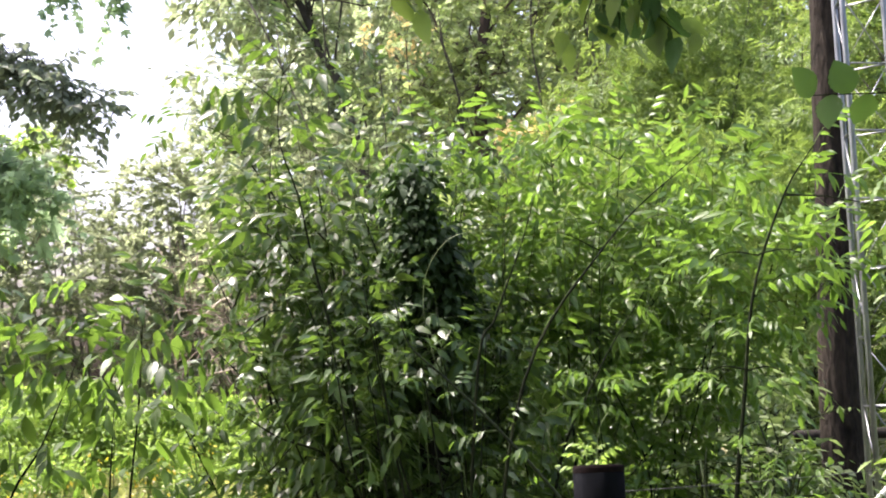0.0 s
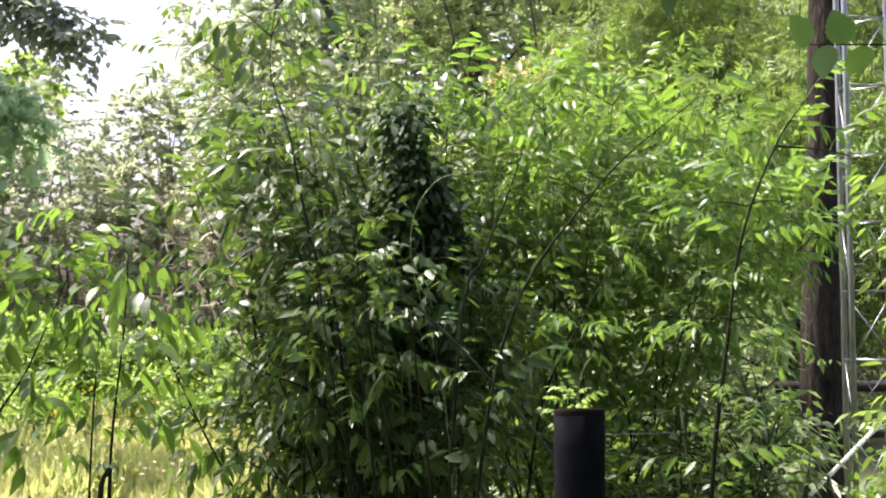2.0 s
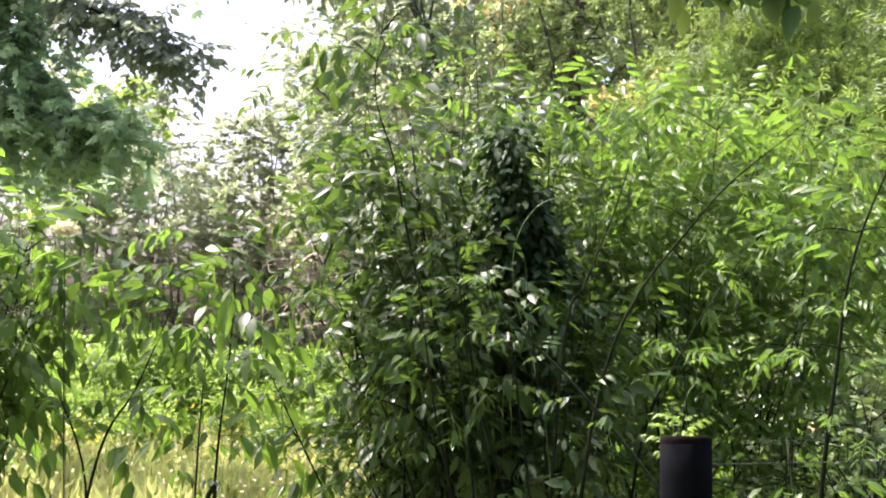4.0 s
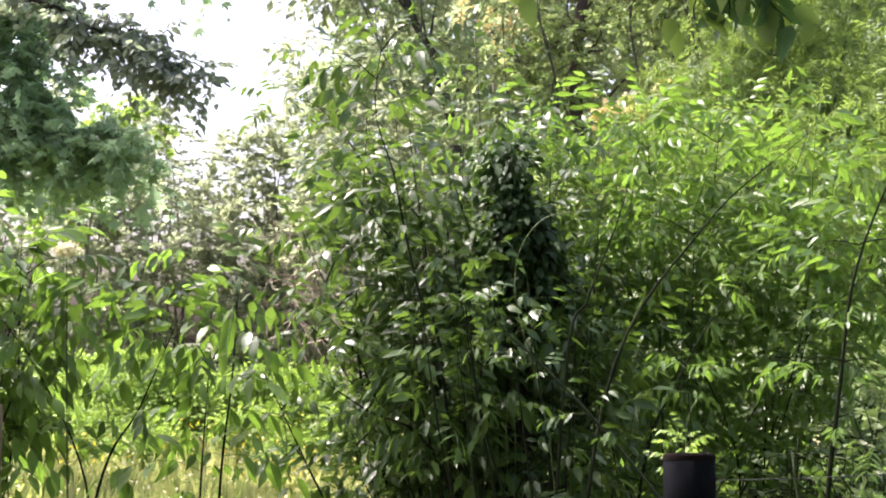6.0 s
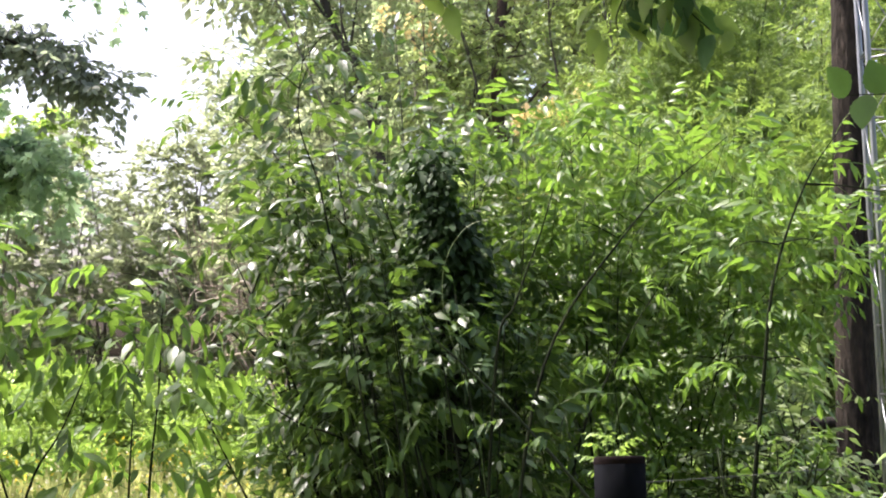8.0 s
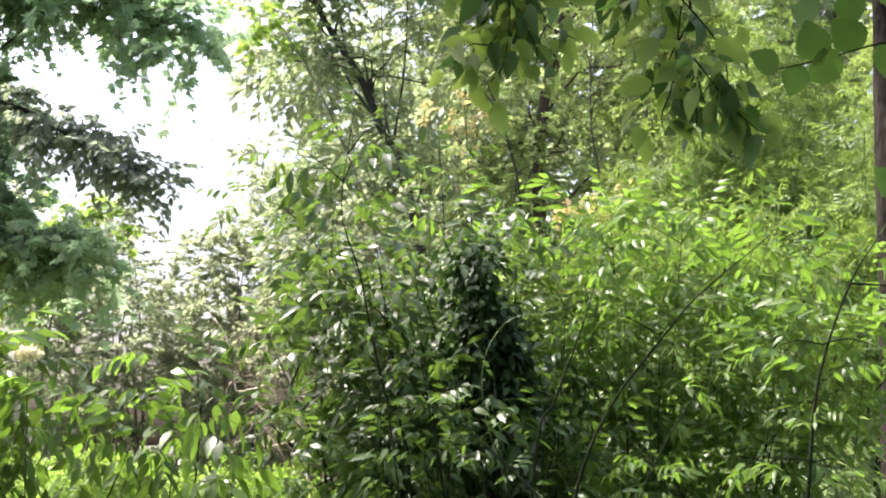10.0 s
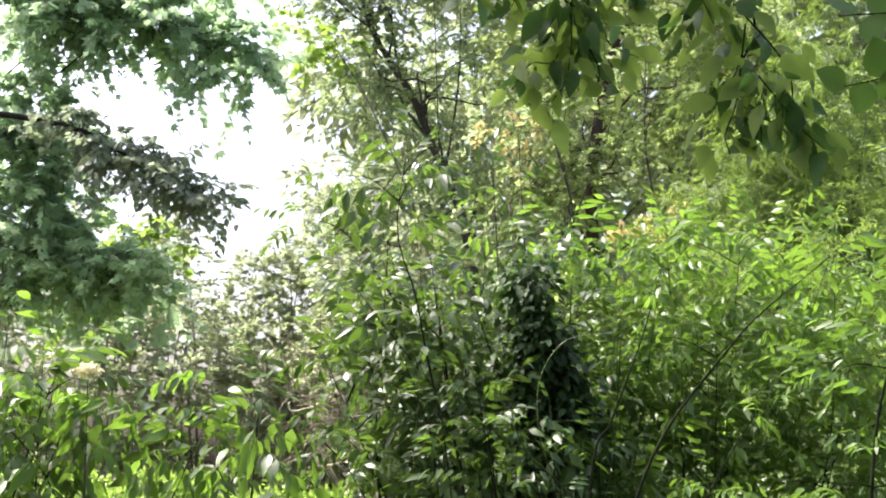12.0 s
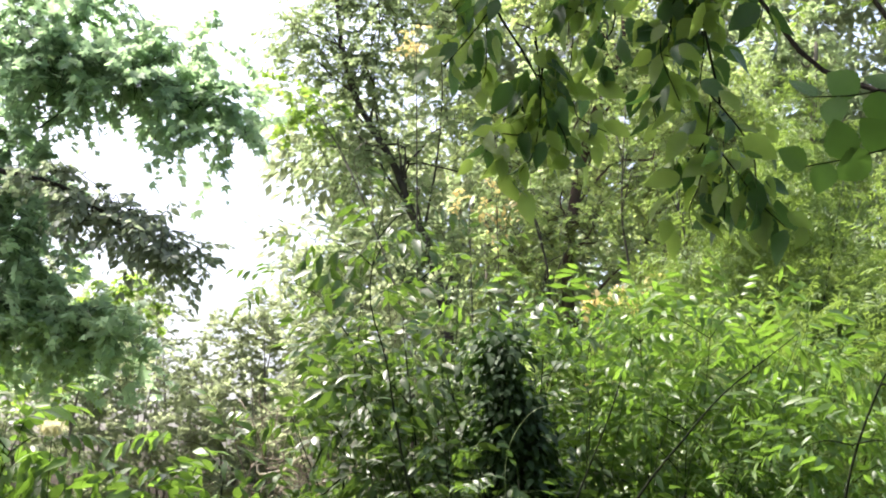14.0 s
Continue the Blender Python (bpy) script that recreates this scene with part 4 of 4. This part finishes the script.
    elder("elder_shoot", b, "single tall thin dark elder shoot with paired leaf stalks",
          [([b, (1.1, 4.4, 0.96), (1.16, 4.4, 1.45), (1.22, 4.4, 1.85), (1.35, 4.4, 2.19), (1.47, 4.4, 2.37)], 0.011, 0.42, 0.24, 1.05),
           ([(1.35, 4.4, 2.19), (1.5, 4.35, 2.17), (1.68, 4.3, 2.12)], 0.005, 0.2, 0.1, 0.85)]
          + [([(x, 4.4, z), (x + d * 0.5, 4.37, z + 0.012), (x + d, 4.33, z - 0.02)], 0.0035, 0.97, 0.3, 0.8)
             for x, z, d in ((1.245, 1.97, -0.21), (1.245, 1.975, 0.17), (1.175, 1.56, -0.19), (1.175, 1.555, 0.14), (1.14, 1.28, 0.13))], YOUNG_LEAVES, M_ELDER_LIGHT)
    # stem leaning across the front of the dark elder
    b = (1.0, 3.9, 0.0)
    elder("elder_shoot", b, "elder shoot leaning across in front of the shrub",
          [([b, (0.75, 3.9, 0.7), (0.50, 3.9, 1.09), (0.255, 3.9, 1.39), (0.08, 3.9, 1.57), (-0.03, 3.9, 1.68), (-0.08, 3.9, 1.85)], 0.0085, 0.68, 0.16, 0.7)], ELDER_LEAVES, M_ELDER_SHADED, bark=M_STEM_LEAN)
    # sunlit shoot between the stems
    b = (0.72, 4.6, 0.0)
    elder("elder_shoot", b, "sunlit bright green elder shoot among dark stems",
          [([b, (0.70, 4.6, 0.9), (0.66, 4.58, 1.4), (0.64, 4.55, 1.6)], 0.004, 0.9, 0.05, 0.75)], YOUNG_LEAVES, M_ELDER_LIGHT, up=-0.1)
    # young shoots over the clearing
    for line, what in [([(-1.02, 4.2, 0), (-1.0, 4.2, 1.04), (-0.96, 4.2, 1.5), (-0.94, 4.2, 1.86)], "upright"), ([(-1.09, 4.25, 0), (-1.08, 4.25, 1.0), (-1.05, 4.25, 1.6)], "thin upright"),
                       ([(-1.6, 4.2, 0), (-1.43, 4.2, 1.08), (-1.28, 4.2, 1.4), (-1.12, 4.2, 1.78)], "leaning"), ([(-1.8, 4.1, 0), (-1.82, 4.1, 1.1), (-1.7, 4.1, 1.7), (-1.62, 4.1, 1.95)], "tall")]:
        elder("elder_sapling", line[0], what + " young elder sapling with drooping leaves", sided([(line, 0.007, 0.66, 0.13, 1.0)], 2, 0.2, gap=0.13, low=16), DROOP_MIX, M_ELDER_LIGHT, up=0.05)
    b = (-2.1, 4.4, 0)
    elder("elder_shrub", b, "leafy young elder beside the wooden fence post", sided(fan(b, [(-1.9, 4.3, 2.1), (-2.05, 4.4, 1.7), (-1.85, 4.2, 1.5), (-2.2, 4.4, 2.2), (-1.9, 4.3, 1.25), (-2.3, 4.4, 1.5), (-1.72, 4.2, 2.02), (-1.66, 4.25, 1.72), (-1.8, 4.1, 1.85), (-2.0, 4.3, 2.0), (-1.68, 4.2, 1.85), (-1.9, 4.45, 1.75), (-1.75, 4.4, 1.6)], 0.008, 0.64, 0.13, 1.0), 1, 0.24, low=15), DROOP_MIX, M_ELDER_LIGHT, 300, up=0.05)
    b = (1.98, 3.9, 0)
    elder("elder_shrub", b, "pale green young elder near the steel mast", sided(fan(b, [(1.93, 3.9, 1.9), (1.87, 3.8, 1.6), (2.04, 3.9, 2.15), (1.89, 3.9, 1.25), (1.85, 3.8, 1.0), (2.14, 3.9, 1.7), (1.94, 3.8, 1.1), (1.89, 3.7, 1.45), (1.93, 3.7, 1.7), (1.91, 3.9, 2.28), (2.03, 3.9, 2.4), (1.72, 3.85, 2.05), (1.99, 3.8, 1.45)], 0.008, 0.4, 0.105, 0.85), 3, 0.22), [light_copy(m, M_ELDER_BRIGHT) for m in YOUNG_LEAVES], M_ELDER_BRIGHT, 150)


# ---------------------------------------------------------------- objects
def build_post():
    x, y, r, top = 0.4, 2.75, 0.057, 1.372
    t = thing("fence_post", (x, y, 0), "near-black round fence post with a worn reddish top", "post")
    zs = np.linspace(-0.05, top - 0.006, 18)
    v, f = tube(np.stack([x + 0 * zs, y + 0 * zs, zs], -1), r, r, 40)
    v[:, 2] -= np.where(v[:, 2] > top - 0.05, (v[:, 1] - y + r) * 0.10, 0)
    part("shaft", (v, f), M_POST, t)
    a = np.linspace(0, 2 * np.pi, 40, endpoint=False)
    prof = [(r + 0.0004, top - 0.016), (r + 0.0006, top - 0.007), (r - 0.001, top - 0.001), (r - 0.008, top + 0.001), (r * 0.5, top - 0.001), (0.001, top - 0.002)]
    v = np.concatenate([np.stack([x + q * np.cos(a), y + q * np.sin(a), h - (q * np.sin(a) + r) * 0.10], -1) for q, h in prof])
    i, j = np.meshgrid(np.arange(len(prof) - 1), np.arange(40), indexing="ij")
    k = (j + 1) % 40
    part("top", (v, np.stack([i * 40 + j, i * 40 + k, (i + 1) * 40 + k, (i + 1) * 40 + j], -1).reshape(-1, 4)), M_RUST, t, "dark reddish worn post top")
    # young plant behind the post
    b = (0.43, 3.1, 0.0)
    elder("creeper_sprig", b, "small bright green leafy sprig behind the dark post",
          [([b, (0.43, 3.1, 0.8), (0.415, 3.1, 1.37)], 0.003, 0.94, 0.03, 0.27), ([b, (0.47, 3.1, 0.8), (0.45, 3.1, 1.38)], 0.003, 0.94, 0.03, 0.27), ([b, (0.45, 3.1, 0.8), (0.44, 3.12, 1.39)], 0.003, 0.95, 0.025, 0.26)],
          [light_copy(m, M_LIME) for m in ELDER_LEAVES], M_LIME)


def build_fence():
    x, y = -1.72, 4.0
    t = thing("wooden_fence_post", (x, y, 0), "weathered brown wooden fence post", "post")
    zs = np.linspace(-0.05, 1.41, 14)
    part("stake", tube(np.stack([x + 0.01 * zs, y + 0 * zs, zs], -1), 0.027, 0.022, 12, 0.03), M_WOOD, t)
    part("marker", tube(np.array([(x + 0.008, y - 0.03, 0.82), (x + 0.01, y - 0.03, 1.05), (x + 0.011, y - 0.03, 1.16)]), 0.014, 0.013, 8), M_WHITE, t, "white marker strip")
    t = thing("wire_fence", (0.4, 2.75, 0.0), "thin sagging fence wires strung between posts", "fence")
    for h in (1.3, 0.85, 0.45):
        s = np.linspace(0, 1, 16)[:, None]
        for a, c in (((-1.71, 3.97, h - 0.38), (0.4, 2.81, h - 0.3)), ((0.4, 2.81, h), (2.9, 4.6, h))):
            line = np.array(a) * (1 - s) + np.array(c) * s - [0, 0, 0.03] * (4 * s * (1 - s))
            part("wire", tube(line, 0.001, 0.001, 4), M_WIRE, t)


def build_mast():
    c, side, y = (3.02, 8.1), 0.30, 8.1
    base = (c[0], c[1], float(land(*c)))
    t = thing("lattice_mast", base, "shiny galvanised steel lattice mast with three legs", "mast")
    legs = [(2.925, 8.0), (3.225, 8.05), (2.97, 8.28)]
    for lx, ly in legs:
        z = np.linspace(base[2] - 0.1, 7.6, 20)
        part("leg", tube(np.stack([lx - 0.006 * z + 0.01, ly + 0 * z, z], -1), 0.02, 0.02, 12), M_STEEL, t)
    zs = np.arange(0.35, 7.5, 0.46)
    for i, z in enumerate(zs):
        for a, b2 in ((0, 1), (1, 2), (2, 0)):
            p, q = legs[a], legs[b2]
            part("rung", tube(curve([(p[0] - 0.006 * z + 0.01, p[1], z), (q[0] - 0.006 * z + 0.01, q[1], z)], 3), 0.007, 0.007, 6), M_STEEL, t)
            w = z + 0.46
            if i % 2:
                p, q = q, p
            part("brace", tube(curve([(p[0] - 0.006 * z + 0.01, p[1], z), (q[0] - 0.006 * w + 0.01, q[1], w)], 3), 0.004, 0.004, 6), M_STEEL, t)
    t = thing("leaning_pole", (2.0, 7.0, 0), "white painted pole leaning beside the mast", "pole")
    part("shaft", tube(curve([(1.75, 7.0, 0.0), (2.3, 7.0, 0.54), (2.72, 7.0, 0.95)], 8), 0.013, 0.012, 10), M_WHITE, t)
    b = (3.6, 10.5, float(land(3.6, 10.5)))
    t = thing("rail_fence", b, "old dark wooden rail fence behind the mast", "fence")
    for z in (0.45, 0.85):
        part("rail", tube(curve([(1.6, 10.5, b[2] + z), (5.6, 10.5, b[2] + z + 0.03)], 8), 0.05, 0.045, 8, 0.05), M_BARK, t)
    for px in (1.7, 3.6, 5.4):
        part("post", tube(curve([(px, 10.55, b[2] - 0.1), (px + 0.02, 10.55, b[2] + 1.1)], 6), 0.06, 0.055, 8, 0.04), M_BARK, t)


def build_snag():
    b = (0.0, 4.86, 0.0)
    t = thing("ivy_covered_stump", b, "tall dead snag wrapped in dark ivy", "snag")
    part("trunk", tube(curve([b, (0.02, 4.86, 1.0), (0.04, 4.84, 1.8), (-0.01, 4.82, 2.36)], 16), 0.08, 0.015, 8, 0.08), M_BARK, t)
    lumps = [(0.09, 4.88, 1.80, 0.11, 0.1, 0.10, 26), (0.055, 4.85, 1.95, 0.12, 0.1, 0.16, 56), (0.03, 4.78, 2.1, 0.085, 0.08, 0.17, 44), (-0.015, 4.78, 2.32, 0.045, 0.05, 0.12, 20)]
    part("ivy", foliage(lumps, OVATE, 0.048, 0.09, 18, 0.7), M_IVY, t)


def build_vines():
    for pts, r, mat, label in [([(-0.5, 4.95, 0.0), (-0.45, 4.9, 1.9), (-0.2, 4.85, 2.55), (0.0, 4.8, 2.52), (0.05, 4.8, 2.38), (-0.1, 4.75, 2.2)], 0.0024, M_VINE, "pale green climbing stem curling over the shrub"),
                               ([(0.2, 4.4, 0.0), (0.15, 4.45, 1.2), (0.02, 4.45, 1.8), (0.1, 4.4, 2.05), (0.3, 4.4, 2.1)], 0.002, M_VINE, "thin twining green stem in the shrub"),
                               ([(0.7, 4.7, 0.0), (0.66, 4.7, 1.2), (0.72, 4.7, 1.45), (0.6, 4.7, 1.62)], 0.0024, M_VINE, "curled green tendril between the stems")]:
        t = thing("climbing_vine", pts[0], label, "vine", "climbing stems")
        part("stem", tube(curve(pts, 40), r, r * 0.5, 6), mat, t)
    for _ in range(7):
        p = np.array([rng.uniform(-0.7, 1.2), rng.uniform(4.4, 4.9), rng.uniform(1.2, 2.3)])
        way = np.array([rng.normal() * 0.14, rng.normal() * 0.08, rng.uniform(0.06, 0.16)])
        pts = [(p[0] - way[0] * 0.5, 5.3, 0.0), p + [0, 0.5, -0.35], p, p + way * [1, 1, 1], p + way * [1.8, 1.5, 0.9], p + way * [2.2, 1.8, 0.1]]
        t = thing("climbing_vine", pts[0], "thin pale green stem arching through the shrub", "vine", "climbing stems")
        part("stem", tube(curve(pts, 40), 0.002, 0.001, 5), M_STEM_GREEN if p[0] > 0.1 else M_VINE, t)
    for pts in [[(-0.9, 9.1, float(land(-0.9, 9.1))), (-1.2, 9.05, 1.2), (-1.38, 9.0, 2.13), (-1.6, 9.0, 2.07), (-1.76, 9.0, 2.04), (-1.79, 9.0, 2.1)],
                [(-0.8, 9.3, float(land(-0.8, 9.3))), (-1.0, 9.2, 1.0), (-1.25, 9.2, 1.62), (-1.6, 9.2, 1.64)],
                [(-0.8, 8.6, float(land(-0.8, 8.6))), (-1.0, 8.6, 1.5), (-1.1, 8.6, 2.4), (-1.35, 8.6, 2.65)]]:
        t = thing("dead_branch", pts[0], "pale bare crooked dead branch", "branch", "dead branches")
        part("stem", tube(curve(pts, 30), 0.014, 0.006, 6, 0.08), M_STEM_PALE, t)


def build_dead_thicket():
    for x, y, n in [(-3.2, 17.6, 7), (-2.4, 17.7, 8), (-1.9, 17.2, 6)]:
        b = np.array([x, y, float(land(x, y))])
        t = thing("dead_shrub", b, "bare brown tangled dead shrub before the thicket", "shrub", "dead shrubs")
        for _ in range(n):
            tip = b + [rng.normal() * 0.8, rng.normal() * 0.4, rng.uniform(1.8, 3.4)]
            knees = [b + (tip - b) * q + rng.normal(size=3) * [0.25, 0.15, 0.12] for q in (0.35, 0.6, 0.8)]
            line = curve([b + rng.normal(size=3) * [0.25, 0.15, 0], *knees, tip], 20)
            twig = part("branch", tube(line, 0.018, 0.005, 5, 0.08), M_DEAD, t)
            for _ in range(4):
                p = line[int(rng.integers(8, 19))]
                way = np.array([rng.normal() * 0.5, rng.normal() * 0.3, rng.uniform(-0.1, 0.5)])
                part("twig", tube(curve([p, p + way * 0.5 + rng.normal(size=3) * 0.09, p + way], 8), 0.008, 0.003, 4), M_DEAD, twig)


def build_stub():
    b = (-0.99, 4.12, 0.0)
    t = thing("broken_stem", b, "dark snapped-off woody stem beside the saplings", "stem")
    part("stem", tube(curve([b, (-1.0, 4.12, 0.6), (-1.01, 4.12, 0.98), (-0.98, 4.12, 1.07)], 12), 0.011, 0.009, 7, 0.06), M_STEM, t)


def flower_head(x, y, z, r, foot):
    t = thing("elder_flower_head", foot, "flat creamy white elder flower head on a stalk", "flower", "elder flower heads")
    part("stalk", tube(curve([foot, (foot[0] * 0.3 + x * 0.7, y, z * 0.7), (x, y, z - 0.03)], 10), 0.0028, 0.0015, 5), M_STEM_GREEN, t)
    n = 420
    d = in_ball(n, 0.5) * [r, r, r * 0.5] + [x, y, z]
    part("blossom", scattered(SMALL, d, rng.normal(size=(n, 3)), rng.normal(size=(n, 3)) + [0, -0.3, 1], rng.uniform(0.012, 0.022, n)), M_BLOOM, t)


def build_flowers():
    for x, y, z, r in [(-1.5, 4.05, 1.93, 0.045), (1.48, 6.0, 1.16, 0.06)]:
        flower_head(x, y, z, r, (x + 0.05, y + 0.05, 0.0))


# ---------------------------------------------------------------- overhanging elm
def build_elm():
    b = (2.1, 0.3, 0.0)
    t = thing("elm_tree", b, "elm with leafy twigs hanging down overhead", "tree")
    trunk = [b, (2.05, 0.35, 1.5), (1.9, 0.5, 3.0), (1.6, 0.8, 4.4)]
    # Unseen limb, added to carry the shading crown.
    part("limb", tube(curve([(1.7, 0.7, 3.8), (0.6, 1.3, 3.9), (-0.4, 1.8, 4.1), (-0.5, 2.5, 4.3), (-0.5, 3.1, 4.5)], 24), 0.05, 0.012, 8, 0.04), M_BARK, t)
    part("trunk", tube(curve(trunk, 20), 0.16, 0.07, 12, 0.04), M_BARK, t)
    part("limb", tube(curve([(1.95, 0.45, 2.7), (1.4, 1.0, 3.05), (0.7, 1.5, 3.0), (0.05, 1.75, 2.75)], 24), 0.045, 0.008, 8, 0.04), M_BARK, t)
    nodes = np.array([(-0.03, 1.7, 2.43), (0.04, 1.68, 2.28), (0.16, 1.65, 2.42), (0.265, 1.56, 2.38), (0.285, 1.53, 2.17), (0.46, 1.5, 2.46)])
    hangers = [[(0.12, 1.72, 2.78), (0.02, 1.72, 2.58), nodes[0], nodes[1]], [(0.36, 1.64, 2.86), (0.22, 1.66, 2.6), nodes[2]], [(0.45, 1.6, 2.9), (0.31, 1.57, 2.6), nodes[3], nodes[4]], [(0.7, 1.5, 3.0), (0.52, 1.5, 2.7), nodes[5]]]
    for line in hangers:
        part("hanger", tube(curve(line, 18), 0.003, 0.0016, 6, 0.05), M_STEM, t)

    def hung(tip):
        """A side twig from the nearest joint of a hanger out and down to its tip."""
        tip = np.array(tip, float)
        far = np.linalg.norm((nodes - tip) * [1, 1, 0.6], axis=1) + np.where(nodes[:, 2] > tip[2] + 0.03, 0, 9)
        top = nodes[int(np.argmin(far))] + rng.normal(size=3) * [0.012, 0.012, 0.045]
        return [top, top * 0.55 + tip * 0.45 + [(tip[0] - top[0]) * rng.uniform(-0.1, 0.4), 0, rng.uniform(-0.03, 0.03)] + rng.normal(size=3) * 0.014, top * 0.2 + tip * 0.8 + rng.normal(size=3) * 0.014, tip]

    twigs = [hung(tip) for tip in [(-0.03, 1.6, 2.11), (0.025, 1.62, 2.10), (0.088, 1.65, 2.13), (0.055, 1.7, 2.19), (-0.01, 1.7, 2.19), (-0.085, 1.65, 2.27), (-0.10, 1.7, 2.38), (-0.05, 1.75, 2.27), (0.13, 1.7, 2.28), (0.15, 1.68, 2.18),
                                   (0.245, 1.52, 1.995), (0.285, 1.52, 2.01), (0.322, 1.5, 2.01), (0.352, 1.48, 1.99), (0.245, 1.55, 2.10), (0.21, 1.6, 2.17), (0.235, 1.55, 2.18), (0.275, 1.6, 2.26), (0.33, 1.5, 2.26), (0.21, 1.6, 2.27)]]
    for x0, x1, z0, z1, n in ((-0.08, 0.12, 2.2, 2.42, 2), (0.12, 0.22, 2.36, 2.46, 2), (0.22, 0.36, 2.2, 2.4, 2), (0.4, 0.55, 2.38, 2.45, 1)):
        twigs += [hung((rng.uniform(x0, x1), rng.uniform(1.42, 1.8), rng.uniform(z0, z1))) for _ in range(n)]
    twigs += [[(1.0, 1.3, 3.05), (0.75, 1.42, 2.3), (0.6, 1.4, 2.12), (0.45, 1.4, 2.065), (0.345, 1.4, 2.04)], [(1.2, 1.15, 3.05), (0.95, 1.4, 2.2), (0.77, 1.4, 1.935), (0.62, 1.4, 1.895), (0.485, 1.4, 1.89)],
              [(1.1, 1.2, 3.05), (0.8, 1.4, 2.4), (0.6, 1.4, 2.2), (0.45, 1.4, 2.14), (0.36, 1.4, 2.13)]]
    shapes = [mesh_of("elm_leaf", *blade(w, 12, f, d, 0.14, 0.95), M_ELM) for w, f, d in [(0.58, 0.15, 0.15), (0.5, 0.3, 0.3), (0.62, 0.10, 0.10), (0.48, 0.35, 0.25)]]
    # These and the round leaf carry shade in their colour.
    shapes += [mesh_of("shaded_elm_leaf", *blade(w, 12, f, d, 0.14, 0.95), M_ELM_SHADED_DARK) for w, f, d in [(0.54, 0.25, 0.25), (0.6, 0.15, 0.15), (0.5, 0.35, 0.3)]]
    round_leaf = mesh_of("round_elm_leaf", *blade(0.84, 14, 0.10, 0.12, 0.10, 0.85), M_ELM_SHADED)
    for number, line in enumerate(twigs):
        level = number >= len(twigs) - 3
        line = curve(line, 26)
        twig = part("twig", tube(line, 0.0013 if not level else 0.0024, 0.0007, 6, 0.05), M_STEM, t)
        seg = np.concatenate([[0], np.cumsum(np.linalg.norm(np.diff(line, axis=0), axis=1))])
        s, sd = seg[-1] * (0.35 if level else 0.12), 1
        root = root_of(twig)
        while s < seg[-1] + 0.01:
            p = np.array([np.interp(s, seg, line[:, c]) for c in range(3)])
            w = unit(np.array([np.interp(s + 0.01, seg, line[:, c]) for c in range(3)]) - np.array([np.interp(s - 0.01, seg, line[:, c]) for c in range(3)]))
            across = unit(np.cross(w, [0.1, 1, 0.2])) * sd
            way = across * 0.55 + w * 0.4 + [0, 0, -0.75] + rng.normal(size=3) * 0.4
            up = np.array([0, -0.55, 0.35]) + rng.normal(size=3) * [1.0, 0.5, 0.3]
            size = rng.uniform(0.032, 0.053)
            if level:
                way, up, size = across + w * rng.uniform(0.1, 0.7) + rng.normal(size=3) * 0.3, np.array([0, -1, -0.2]) + rng.normal(size=3) * 0.45, rng.uniform(0.038, 0.052)
            if not level:
                p = p + across * rng.uniform(0, 0.02) + rng.normal(size=3) * 0.012
            ob = new("leaf", (round_leaf if level else shapes[int(rng.integers(7))]))
            ob.parent = twig
            ob.matrix_basis = Matrix.Translation(p - root) @ Matrix((frame_of(way, up) * size).tolist()).to_4x4()
            sd = -sd
            s += rng.uniform(0.019, 0.028) if level else rng.uniform(0.0055, 0.0115)
    # Crown out of view, its lumps added towards the sun to shade what hangs below.
    part("crown", foliage([(1.2, 1.0, 3.9, 1.1, 0.9, 0.5, 90), (0.1, 1.5, 3.75, 1.0, 0.8, 0.4, 70), (-0.5, 2.0, 4.05, 0.8, 0.6, 0.3, 50), (-0.9, 1.9, 3.9, 0.9, 0.9, 0.4, 50), (-1.8, 2.0, 4.2, 0.8, 0.9, 0.4, 50), (-0.5, 2.9, 4.4, 0.9, 0.7, 0.4, 50), (0.5, 2.6, 4.2, 0.7, 0.6, 0.3, 40), (-0.6, 0.6, 4.2, 1.0, 0.9, 0.5, 60)], SMALL, 0.09, 0.22, 18, 0.6), M_ELM, t)


build_ground()
build_trees()
build_scrub()
build_meadow()
build_mast()
build_fence()
build_post()
build_snag()
build_elders()
build_vines()
build_stub()
build_dead_thicket()
build_flowers()
build_elm()
